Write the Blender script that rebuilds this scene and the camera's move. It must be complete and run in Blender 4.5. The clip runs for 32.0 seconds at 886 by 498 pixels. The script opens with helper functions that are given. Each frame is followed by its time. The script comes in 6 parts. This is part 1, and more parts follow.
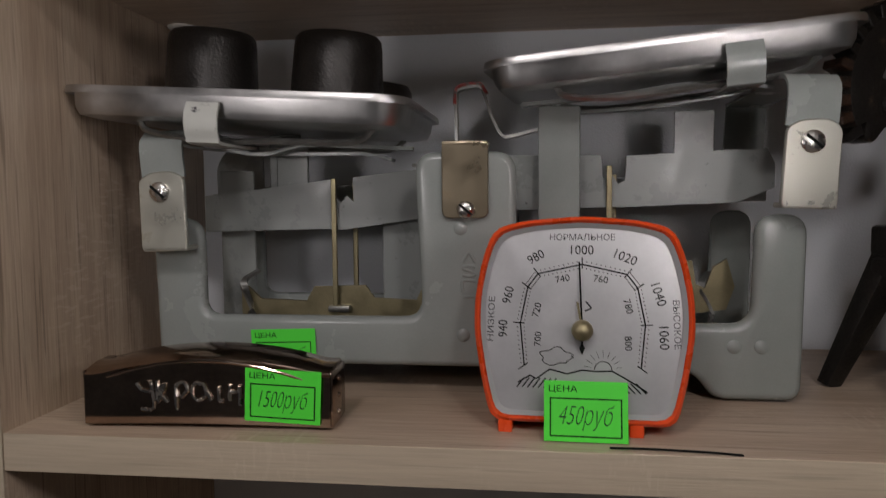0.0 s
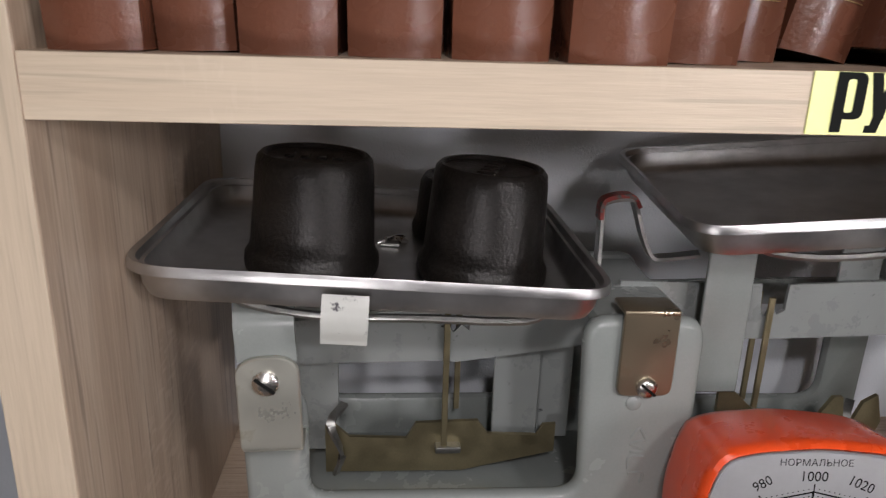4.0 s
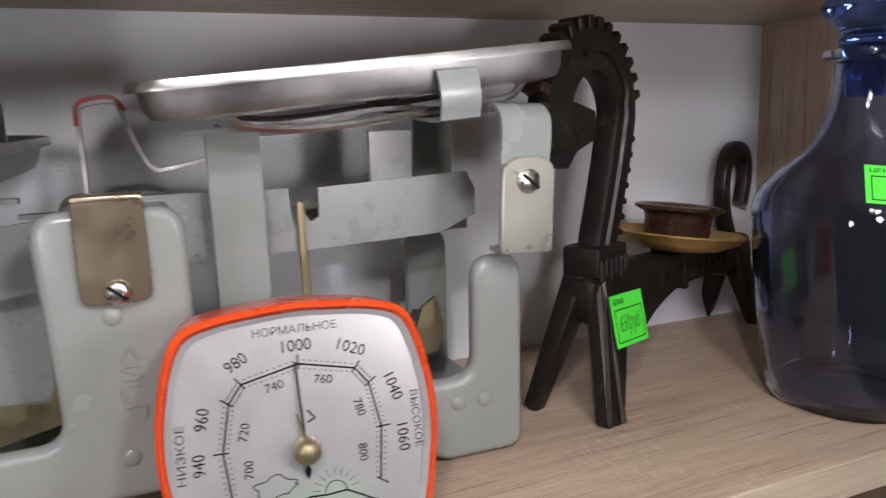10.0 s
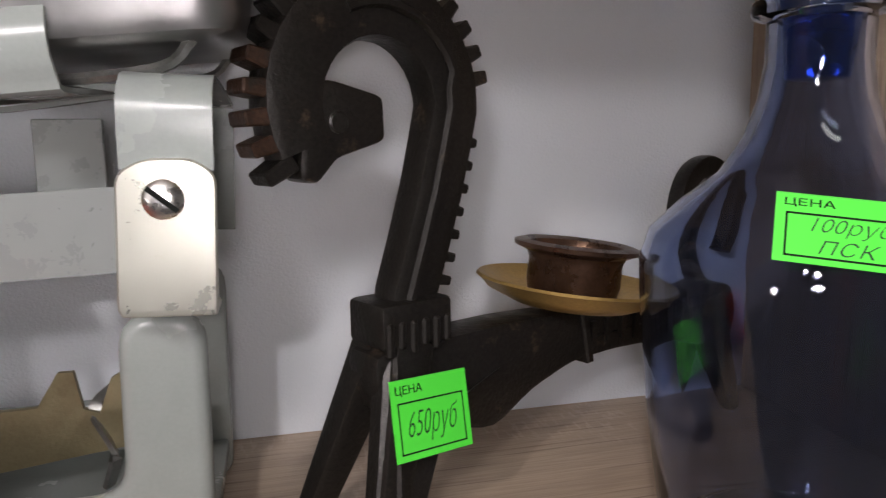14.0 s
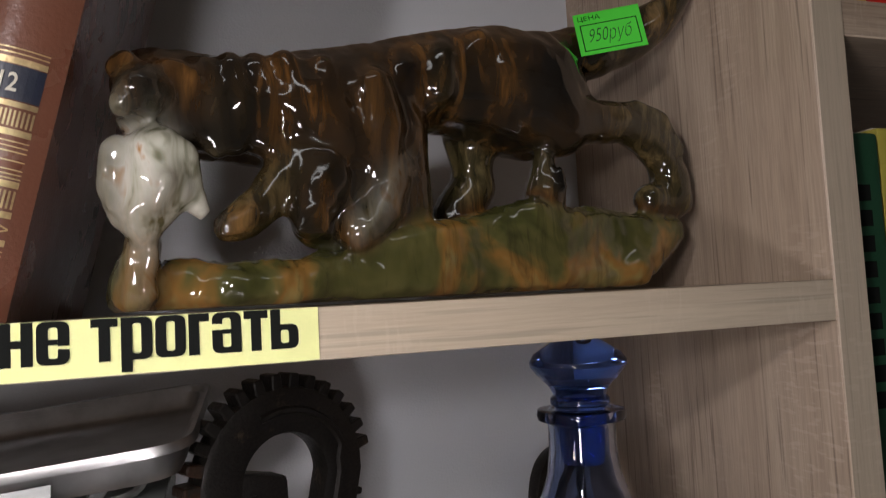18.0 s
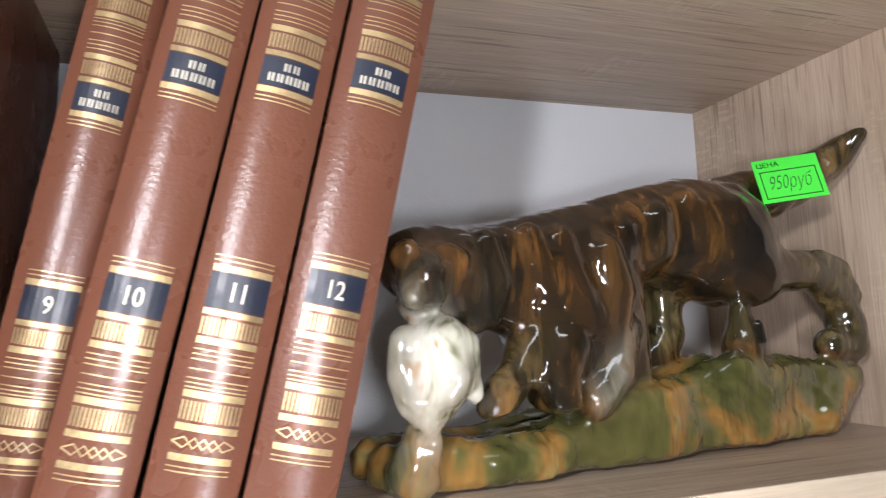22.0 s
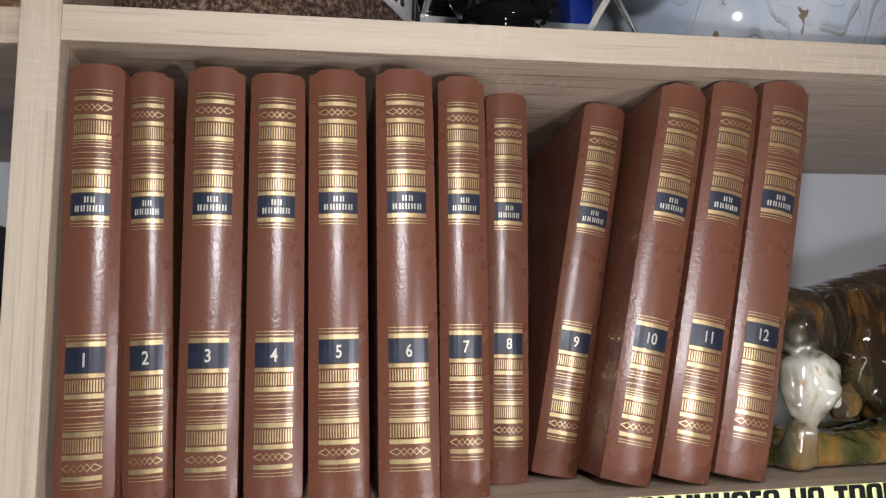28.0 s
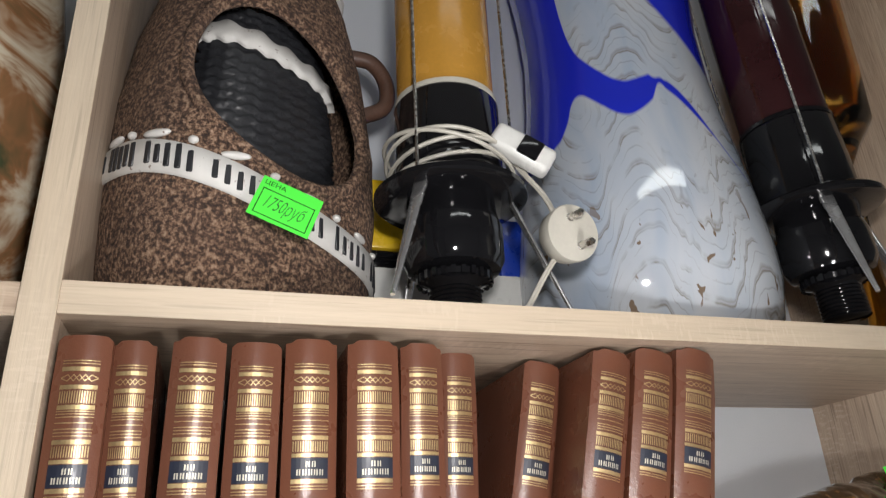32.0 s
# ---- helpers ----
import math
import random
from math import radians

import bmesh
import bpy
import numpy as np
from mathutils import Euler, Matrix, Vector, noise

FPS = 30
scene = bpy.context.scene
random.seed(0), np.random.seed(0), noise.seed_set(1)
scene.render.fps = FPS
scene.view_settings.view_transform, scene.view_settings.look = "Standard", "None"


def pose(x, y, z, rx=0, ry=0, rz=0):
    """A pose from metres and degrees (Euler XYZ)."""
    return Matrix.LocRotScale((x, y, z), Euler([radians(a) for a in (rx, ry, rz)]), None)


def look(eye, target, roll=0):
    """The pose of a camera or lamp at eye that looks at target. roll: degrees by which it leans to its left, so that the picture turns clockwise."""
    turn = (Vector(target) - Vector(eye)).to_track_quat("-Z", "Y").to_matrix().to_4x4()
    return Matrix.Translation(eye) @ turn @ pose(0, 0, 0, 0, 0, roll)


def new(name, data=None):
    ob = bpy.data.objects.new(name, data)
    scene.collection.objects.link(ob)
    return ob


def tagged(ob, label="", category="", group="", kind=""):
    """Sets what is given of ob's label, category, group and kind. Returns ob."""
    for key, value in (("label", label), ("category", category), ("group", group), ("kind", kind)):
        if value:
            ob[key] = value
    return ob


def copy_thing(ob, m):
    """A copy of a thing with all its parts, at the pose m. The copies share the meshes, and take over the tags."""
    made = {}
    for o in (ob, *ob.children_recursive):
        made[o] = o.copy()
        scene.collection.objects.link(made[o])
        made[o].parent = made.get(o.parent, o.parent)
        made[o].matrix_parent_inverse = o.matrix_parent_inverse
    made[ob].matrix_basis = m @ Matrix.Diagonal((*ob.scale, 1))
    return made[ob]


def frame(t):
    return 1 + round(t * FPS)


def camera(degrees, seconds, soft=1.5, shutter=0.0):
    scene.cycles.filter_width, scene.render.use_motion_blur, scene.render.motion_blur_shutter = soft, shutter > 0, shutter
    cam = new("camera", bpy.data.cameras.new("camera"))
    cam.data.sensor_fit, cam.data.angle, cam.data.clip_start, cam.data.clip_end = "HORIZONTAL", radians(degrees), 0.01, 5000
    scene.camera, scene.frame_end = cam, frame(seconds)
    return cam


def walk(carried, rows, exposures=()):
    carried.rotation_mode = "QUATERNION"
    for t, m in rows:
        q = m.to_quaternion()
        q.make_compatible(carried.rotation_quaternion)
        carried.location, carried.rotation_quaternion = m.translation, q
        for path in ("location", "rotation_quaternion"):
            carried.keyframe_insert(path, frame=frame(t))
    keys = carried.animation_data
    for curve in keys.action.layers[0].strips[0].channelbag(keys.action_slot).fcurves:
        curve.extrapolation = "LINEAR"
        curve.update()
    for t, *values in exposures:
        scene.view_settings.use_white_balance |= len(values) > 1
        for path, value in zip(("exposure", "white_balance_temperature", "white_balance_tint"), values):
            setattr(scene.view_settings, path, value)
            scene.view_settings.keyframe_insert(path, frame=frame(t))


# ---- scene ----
cam = camera(63.96, 32.0, 1.2, 0.3)
# seconds, eye in metres, yaw, pitch and roll in degrees
PATH = [
    (0, 0.2165, -0.2657, 0.0968, 6.76, -4.24, -0.47),
    (0.5, 0.1876, -0.2778, 0.1070, 3.60, -1.55, 0.77),
    (1, 0.1407, -0.2626, 0.1257, -4.03, -1.79, 0.96),
    (1.5, 0.1159, -0.2470, 0.1544, -7.39, -4.38, 0.43),
    (2, 0.1164, -0.2338, 0.1832, -6.18, -10.03, 0.71),
    (2.5, 0.1148, -0.2167, 0.2073, -7.15, -12.19, 0.81),
    (3, 0.1174, -0.2022, 0.2226, -6.80, -14.35, 0.70),
    (3.5, 0.1040, -0.1847, 0.2259, -5.62, -17.04, 0.97),
    (4, 0.0862, -0.1765, 0.2243, -4.57, -17.42, 1.73),
    (4.5, 0.0761, -0.1797, 0.2059, -3.80, -18.77, 2.83),
    (6.5, 0.0178, -0.1016, 0.1360, -25.35, -15.30, 3.85),
    (7, 0.0138, -0.0924, 0.1271, -26.72, -12.43, 2.77),
    (7.5, 0.0103, -0.0886, 0.1208, -26.87, -9.27, 1.69),
    (8, 0.0099, -0.0958, 0.1174, -26.74, -9.49, 1.63),
    (8.5, 0.0239, -0.1357, 0.1288, -26.20, -8.21, 0.88),
    (9, 0.0820, -0.1733, 0.1434, -23.91, -9.75, -1.62),
    (9.5, 0.1435, -0.1860, 0.1461, -23.35, -10.42, -2.42),
    (10, 0.2010, -0.1879, 0.1419, -22.29, -10.00, -2.13),
    (10.5, 0.2392, -0.1736, 0.1400, -22.76, -10.51, -2.05),
    (11, 0.2656, -0.1600, 0.1340, -21.17, -10.41, -1.32),
    (11.5, 0.2889, -0.1428, 0.1228, -18.12, -11.33, -1.02),
    (12, 0.3204, -0.1318, 0.1188, -15.47, -10.72, -1.44),
    (12.5, 0.3337, -0.1367, 0.1308, -13.17, -7.68, -1.73),
    (13, 0.3405, -0.1369, 0.1383, -12.44, -6.71, -1.31),
    (13.5, 0.3487, -0.1256, 0.1336, -11.90, -8.31, -1.08),
    (14, 0.3608, -0.1242, 0.1310, -13.84, -8.48, -0.80),
    (14.5, 0.3719, -0.1341, 0.1301, -15.87, -8.24, -0.91),
    (16.5, 0.3723, -0.1950, 0.1793, -20.89, -3.22, -1.64),
    (17, 0.3668, -0.2177, 0.2012, -18.39, -0.05, -2.57),
    (17.5, 0.3654, -0.2196, 0.2065, -18.86, 2.40, -2.88),
    (18, 0.3658, -0.2169, 0.2177, -18.65, 3.78, -2.98),
    (18.5, 0.3690, -0.2118, 0.2266, -18.68, 5.31, -3.39),
    (19, 0.3719, -0.2032, 0.2337, -18.53, 6.08, -3.27),
    (19.5, 0.3719, -0.1952, 0.2411, -18.64, 6.91, -3.30),
    (20, 0.3736, -0.1865, 0.2452, -18.17, 7.70, -3.34),
    (20.5, 0.3707, -0.1763, 0.2558, -18.38, 6.94, -2.83),
    (21, 0.3470, -0.1828, 0.2665, -18.88, 6.69, -2.59),
    (21.5, 0.3116, -0.1895, 0.2705, -19.52, 6.46, -2.66),
    (22, 0.2749, -0.1962, 0.2723, -19.62, 6.50, -2.14),
    (22.5, 0.2373, -0.1994, 0.2732, -18.52, 6.63, -1.64),
    (23, 0.1999, -0.2017, 0.2743, -16.91, 7.69, -1.22),
    (23.5, 0.1679, -0.2051, 0.2782, -15.10, 8.40, -1.37),
    (24, 0.1440, -0.2092, 0.2802, -13.94, 8.34, -1.26),
    (24.5, 0.1238, -0.2112, 0.2800, -12.79, 8.49, -1.10),
    (25, 0.1107, -0.2135, 0.2806, -10.56, 8.38, -1.71),
    (25.5, 0.1058, -0.2241, 0.2841, -8.80, 8.44, -1.43),
    (27.5, 0.1124, -0.3108, 0.2814, -8.47, 7.11, -1.62),
    (28, 0.1100, -0.3028, 0.2808, -9.33, 8.23, -1.44),
    (28.5, 0.1099, -0.2953, 0.2803, -10.16, 10.60, -2.40),
    (29, 0.1051, -0.2982, 0.2691, -10.62, 11.03, -1.00),
    (29.5, 0.1048, -0.3003, 0.2554, -12.70, 8.99, -1.28),
    (30, 0.0962, -0.3154, 0.2465, -13.87, 10.31, -1.25),
    (30.5, 0.0903, -0.3268, 0.2529, -14.39, 13.48, -2.11),
    (31, 0.0817, -0.3304, 0.2712, -15.64, 17.83, -3.11),
    (31.5, 0.0731, -0.3372, 0.2936, -17.95, 20.92, -3.57),
    (32, 0.0707, -0.3390, 0.3103, -18.28, 22.75, -2.74),
]


def cam_pose(x, y, z, yaw, pitch, roll):
    a, b = radians(yaw), radians(pitch)
    ahead = Vector((-math.sin(a) * math.cos(b), math.cos(a) * math.cos(b), math.sin(b)))
    return look((x, y, z), Vector((x, y, z)) + ahead, roll)


EXPOSURES = [(0, -0.7, 6800, 11), (1, -0.5, 6400, 9), (2, -0.15, 6500, 9), (3, 0.1, 6520, 10), (4, 0.12, 6550, 11), (7, 0.68, 6450, 14), (9, 0.45, 6550, 13), (11, 0.8, 6600, 11), (13, 0.48, 6650, 11), (14, 0.62, 6700, 12), (17, -0.24, 7000, 12), (18, -0.2, 6650, 12), (19, 1.05, 6300, 11), (20, 1.58, 6150, 10), (21, 1.6, 6200, 9), (22, 1.15, 6250, 9), (23, 0.65, 6250, 9), (24, 0.7, 6100, 7), (25, 0.3, 5980, 6), (28, 0.36, 6250, 8), (30, 0.34, 6200, 8), (31, 0.72, 6300, 7), (32, 0.70, 6650, 6)]
walk(cam, [(r[0], cam_pose(*r[1:])) for r in PATH], EXPOSURES)

# ---- light ----
world = bpy.data.worlds.new("world")
scene.world = world
world.use_nodes = True
world.node_tree.nodes["Background"].inputs[0].default_value = (0.9, 0.95, 1.0, 1)
world.node_tree.nodes["Background"].inputs[1].default_value = 0.004


def lamp(name, kind, where, power, size, colour=(1, 1, 1), aim=None):
    d = bpy.data.lights.new(name, kind)
    d.energy, d.color = power, colour
    if kind == "AREA":
        d.shape, d.size, d.size_y = "RECTANGLE", size[0], size[1]
    else:
        d.shadow_soft_size = size
    ob = new(name, d)
    ob.matrix_world = look(where, aim) if aim else Matrix.Translation(where)
    return ob


# the camera's own torch, standing at three places of its way, and the shop's ceiling panels
# a fourth copy, raised above that way, is added to brighten the upper shelf
for where, power in (((0.038, -0.158, 0.114), 0.48), ((0.350, -0.170, 0.130), 0.68), ((0.29, -0.24, 0.255), 1.28), ((0.10, -0.342, 0.385), 3.2)):
    lamp("torch_light", "POINT", where, power, 0.018, (1.0, 0.955, 0.985))
lamp("ceiling_light", "AREA", (0.3, -1.3, 1.6), 2.5, (1.2, 0.15), (0.95, 0.98, 1.0), (0.3, -1.3, 0))


# ---- materials ----
def mat(name, colour, rough=0.5, metal=0.0):
    m = bpy.data.materials.new(name)
    m.use_nodes = True
    b = m.node_tree.nodes["Principled BSDF"]
    b.inputs["Base Color"].default_value = (*colour, 1)
    b.inputs["Roughness"].default_value = rough
    b.inputs["Metallic"].default_value = metal
    return m


class Nodes:
    """Short hand for wiring a Principled material."""

    def __init__(self, name, rough=0.5, metal=0.0):
        self.m = mat(name, (0.5, 0.5, 0.5), rough, metal)
        self.t = self.m.node_tree
        self.b = self.t.nodes["Principled BSDF"]

    def add(self, kind, **k):
        n = self.t.nodes.new(kind)
        for key, v in k.items():
            n.inputs[key].default_value = v
        return n

    def link(self, a, b):
        self.t.links.new(a, b)

    def coords(self, scale=(1, 1, 1), kind="Object"):
        c = self.add("ShaderNodeTexCoord")
        mp = self.add("ShaderNodeMapping")
        mp.inputs["Scale"].default_value = scale
        self.link(c.outputs[kind], mp.inputs[0])
        return mp.outputs[0]

    def noise(self, vec, scale, detail=4.0, rough=0.55, dist=0.0):
        n = self.add("ShaderNodeTexNoise", Scale=scale, Detail=detail, Roughness=rough, Distortion=dist)
        self.link(vec, n.inputs["Vector"])
        return n.outputs[0]

    def ramp(self, fac, stops, kind="LINEAR"):
        n = self.add("ShaderNodeValToRGB")
        n.color_ramp.interpolation = kind
        e = n.color_ramp.elements
        while len(e) < len(stops):
            e.new(0.5)
        for el, (p, c) in zip(e, stops):
            el.position, el.color = p, (*c, 1) if len(c) == 3 else c
        self.link(fac, n.inputs[0])
        return n.outputs[0]

    def mix(self, fac, a, b, mode="MIX"):
        n = self.add("ShaderNodeMix")
        n.data_type, n.blend_type = "RGBA", mode
        for v, s in ((fac, n.inputs[0]), (a, n.inputs[6]), (b, n.inputs[7])):
            if isinstance(v, (int, float)):
                s.default_value = v
            elif isinstance(v, tuple):
                s.default_value = (*v, 1)
            else:
                self.link(v, s)
        return n.outputs[2]

    def bump(self, height, strength=0.2, dist=0.001):
        n = self.add("ShaderNodeBump", Strength=strength, Distance=dist)
        self.link(height, n.inputs["Height"])
        self.link(n.outputs[0], self.b.inputs["Normal"])

    def colour(self, out):
        self.link(out, self.b.inputs["Base Color"])
        return self

    def rough(self, out):
        self.link(out, self.b.inputs["Roughness"])


def oak(name, axis, pale=0.0):
    """Pale oak laminate with its grain along the axis."""
    n = Nodes(name, 0.42)
    sc = [90.0, 90.0, 90.0]
    sc[axis] = 4.0
    v = n.coords(tuple(sc))
    g1 = n.noise(v, 1.0, 5, 0.6, 0.4)
    sc2 = [900.0, 900.0, 900.0]
    sc2[axis] = 40.0
    g2 = n.noise(n.coords(tuple(sc2)), 1.0, 3, 0.6)
    big = n.noise(n.coords((3, 3, 3)), 2.0, 2)
    c = n.ramp(g1, [(0.28, (0.355, 0.26, 0.18)), (0.5, (0.475, 0.365, 0.265)), (0.75, (0.58, 0.475, 0.355))])
    c = n.mix(n.ramp(g2, [(0.35, (0, 0, 0)), (0.6, (1, 1, 1))]), n.mix(0.40, c, (0.19, 0.125, 0.085)), c)
    c = n.mix(n.ramp(big, [(0.3, (0.0, 0.0, 0.0)), (0.8, (0.5, 0.5, 0.5))]), c, (0.52, 0.42, 0.33))
    sc3 = [420.0, 420.0, 420.0]
    sc3[axis] = 11.0
    pores = n.noise(n.coords(tuple(sc3)), 1.0, 2, 0.5)
    c = n.mix(n.ramp(pores, [(0.60, (0, 0, 0)), (0.68, (0.55, 0.55, 0.55))]), c, (0.13, 0.085, 0.06))
    sc4 = [95.0, 95.0, 95.0]
    sc4[axis] = 380.0
    flecks = n.noise(n.coords(tuple(sc4)), 1.0, 2, 0.5)
    zone = n.ramp(n.noise(n.coords((14, 14, 9)), 1.0, 2, 0.5), [(0.5, (0, 0, 0)), (0.62, (1, 1, 1))])
    c = n.mix(n.mix(1.0, n.ramp(flecks, [(0.54, (0, 0, 0)), (0.62, (0.30, 0.30, 0.30))]), zone, "MULTIPLY"), c, (0.66, 0.55, 0.45))
    if pale:
        c = n.mix(pale, c, (0.60, 0.525, 0.395))
    n.colour(c)
    n.bump(g2, 0.25, 0.0006)
    return n.m


OAK_X, OAK_Y, OAK_Z = oak("oak_along", 0), oak("oak_deep", 1), oak("oak_upright", 2)
EDGE_X, EDGE_Z = oak("oak_edge_along", 0, 0.46), oak("oak_edge_upright", 2, 0.46)


def back_laminate(name):
    """Pale grey-blue laminate with a fine orange-peel relief."""
    n = Nodes(name, 0.32)
    v = n.coords()
    n.colour(n.ramp(n.noise(v, 12, 3), [(0.3, (0.685, 0.72, 0.76)), (0.7, (0.72, 0.75, 0.785))]))
    n.bump(n.noise(v, 900, 2), 0.38, 0.0008)
    return n.m


BACK = back_laminate("grey_back_board")
WALLM = mat("room_wall", (0.6, 0.6, 0.6), 0.8)


# ---- mesh helpers ----
def part(name, bm, material, parent=None, label=""):
    me = bpy.data.meshes.new(name)
    bm.to_mesh(me)
    bm.free()
    for m in material if isinstance(material, (list, tuple)) else [material]:
        me.materials.append(m)
    ob = new(name, me)
    if parent:
        ob.parent = parent
    if label:
        ob["label"] = label
    return ob


def smooth(bm, angle=40):
    for f in bm.faces:
        f.smooth = True
    a = radians(angle)
    for e in bm.edges:
        if len(e.link_faces) == 2 and e.calc_face_angle(0) > a:
            e.smooth = False
    return bm


def box(x0, y0, z0, x1, y1, z1, bevel=0.0, seg=2):
    bm = bmesh.new()
    add_box(bm, x0, y0, z0, x1, y1, z1)
    if bevel:
        bmesh.ops.bevel(bm, geom=bm.edges[:], offset=bevel, segments=seg, affect="EDGES", profile=0.5)
        smooth(bm)
    return bm


def add_box(bm, x0, y0, z0, x1, y1, z1, m=None):
    vs = [bm.verts.new((x, y, z)) for x in (x0, x1) for y in (y0, y1) for z in (z0, z1)]
    for q in ((0, 1, 3, 2), (4, 6, 7, 5), (0, 4, 5, 1), (2, 3, 7, 6), (0, 2, 6, 4), (1, 5, 7, 3)):
        bm.faces.new([vs[i] for i in q])
    if m is not None:
        bmesh.ops.transform(bm, matrix=m, verts=vs)
    return vs


def thing(name, label, category, where=(0, 0, 0), group=""):
    ob = new(name)
    ob.location = where
    return tagged(ob, label, category, group)


# ---- shelving ----
W, D, T = 0.600, 0.194, 0.016
Z1, Z2 = 0.2003, 0.4138


def board(name, b, m, label=""):
    ob = part(name, b, m)
    return tagged(ob, label or "pale oak laminate shelf board", "shelf", kind="structure")


for nm, z in (("shelf_lower", -T), ("shelf_middle", Z1), ("shelf_upper", Z2)):
    shelf = board(nm, box(0, 0, z, W, D, z + T, 0.0003, 1), OAK_X)
    part("edge_band", box(0, -0.0006, z, W, 0, z + T, 0.0002, 1), EDGE_X, shelf, "paler oak edge band")
side = board("panel_left", box(-T, -0.001, -0.3, 0, D, 1.0, 0.0006, 1), OAK_Z, "pale oak laminate upright side panel")
part("edge_band", box(-T, -0.0016, -0.3, 0, -0.001, 1.0, 0.0002, 1), EDGE_Z, side, "paler oak edge band")
side = board("panel_right", box(W, -0.001, -0.3, W + T, D, 1.0, 0.0006, 1), OAK_Z, "pale oak laminate upright side panel")
part("edge_band", box(W, -0.0016, -0.3, W + T, -0.001, 1.0, 0.0002, 1), EDGE_Z, side, "paler oak edge band")
NYLON = mat("white_nylon", (0.62, 0.60, 0.55), 0.4)
for x, y in ((0.009, 0.035), (0.010, 0.150)):
    bm = bmesh.new()
    rings = [[bm.verts.new((x + r * math.cos(a), y + r * math.sin(a), Z1 - d)) for a in [2 * math.pi * k / 24 for k in range(24)]] for r, d in ((0.0085, 0.0), (0.0085, 0.0012), (0.0072, 0.0022), (0.0025, 0.0025))]
    for a, b in zip(rings, rings[1:]):
        for k in range(24):
            bm.faces.new((a[k], b[k], b[(k + 1) % 24], a[(k + 1) % 24]))
    bm.faces.new(rings[-1])
    bmesh.ops.recalc_face_normals(bm, faces=bm.faces[:])
    tagged(part("screw_cap", smooth(bm, 40), NYLON), "round white plastic cap under the middle shelf", "screw cap", group="screw caps")
board("back_board", box(-0.7, D, -0.3, W + 0.7, D + 0.004, 1.0), BACK, "smooth pale grey back board of the shelving")

# ---- materials of the things ----
def plain(name, colour, rough=0.5, metal=0.0, spread=0.25, scale=60.0, bump=0.0, fine=400.0, rough_var=0.12, coat=0.0):
    """One colour with soft stains, fine grain and uneven gloss."""
    n = Nodes(name, rough, metal)
    v = n.coords()
    big = n.noise(v, scale, 4, 0.6)
    small = n.noise(v, fine, 3, 0.6)
    lo = tuple(c * (1 - spread) for c in colour)
    hi = tuple(min(1, c * (1 + spread)) for c in colour)
    c = n.ramp(big, [(0.3, lo), (0.7, hi)])
    c = n.mix(0.35, c, n.ramp(small, [(0.3, lo), (0.7, hi)]))
    n.colour(c)
    r = n.ramp(big, [(0.3, (max(0.02, rough - rough_var),) * 3), (0.75, (min(1, rough + rough_var),) * 3)])
    n.rough(r)
    if bump:
        n.bump(small, bump, 0.0008)
    if coat:
        n.b.inputs["Coat Weight"].default_value = coat
        n.b.inputs["Coat Roughness"].default_value = 0.1
    return n.m


def spotted(name, base, spots, scale, cut, rough, metal=0.0, bump=0.15):
    """Paint or plating with worn spots of another colour."""
    n = Nodes(name, rough, metal)
    v = n.coords()
    a = n.noise(v, scale, 6, 0.65)
    b = n.noise(v, scale * 0.25, 3, 0.6)
    f = n.ramp(a, [(cut, (0, 0, 0)), (cut + 0.05, (1, 1, 1))])
    c = n.mix(n.ramp(b, [(0.3, (0, 0, 0)), (0.7, (1, 1, 1))]), tuple(k * 0.85 for k in base), base)
    n.colour(n.mix(f, c, spots))
    n.rough(n.ramp(a, [(0.3, (max(0.05, rough - 0.1),) * 3), (0.8, (min(1, rough + 0.2),) * 3)]))
    n.bump(a, bump, 0.0005)
    return n.m


ENAMEL = plain("grey_enamel", (0.265, 0.288, 0.275), 0.26, 0.0, 0.07, 40, 0.05, 900, 0.035)
STEEL = plain("bright_steel", (0.62, 0.6, 0.57), 0.28, 1.0, 0.2, 300, 0.1, 1500)
STEEL_DULL = plain("dull_steel", (0.30, 0.30, 0.285), 0.4, 0.9, 0.25, 200, 0.1, 1200)
BRASS = plain("tarnished_brass", (0.29, 0.25, 0.15), 0.42, 0.8, 0.14, 150, 0.15, 900)
BRASSY = spotted("yellow_plating", (0.34, 0.285, 0.20), (0.29, 0.235, 0.16), 60, 0.60, 0.34, 0.85)
PLATED = spotted("pale_plating", (0.58, 0.58, 0.51), (0.47, 0.46, 0.38), 60, 0.60, 0.32, 0.7, 0.04)
BEAMP = spotted("chipped_grey_enamel", (0.285, 0.305, 0.295), (0.035, 0.035, 0.04), 90, 0.655, 0.3, 0.0, 0.12)
CHIPPED = spotted("chipped_paint", (0.55, 0.56, 0.52), (0.045, 0.04, 0.05), 150, 0.585, 0.4, 0.0, 0.3)
REDP = spotted("worn_red_paint", (0.30, 0.022, 0.014), (0.10, 0.09, 0.08), 260, 0.50, 0.45)
ORANGE = plain("orange_plastic", (0.80, 0.075, 0.012), 0.3, 0.0, 0.08, 50, 0.03, 1000, 0.08, 0.3)
GREEN = plain("green_card", (0.075, 0.78, 0.055), 0.6, 0.0, 0.05, 80, 0.02, 1500)
YELLOW = plain("yellow_paper", (0.84, 0.86, 0.37), 0.55, 0.0, 0.04, 80, 0.02, 1500)
INK = mat("black_ink", (0.008, 0.009, 0.008), 0.9)
INK.node_tree.nodes["Principled BSDF"].inputs["Specular IOR Level"].default_value = 0.15
PEN = mat("dark_green_pen", (0.008, 0.05, 0.012), 0.5)


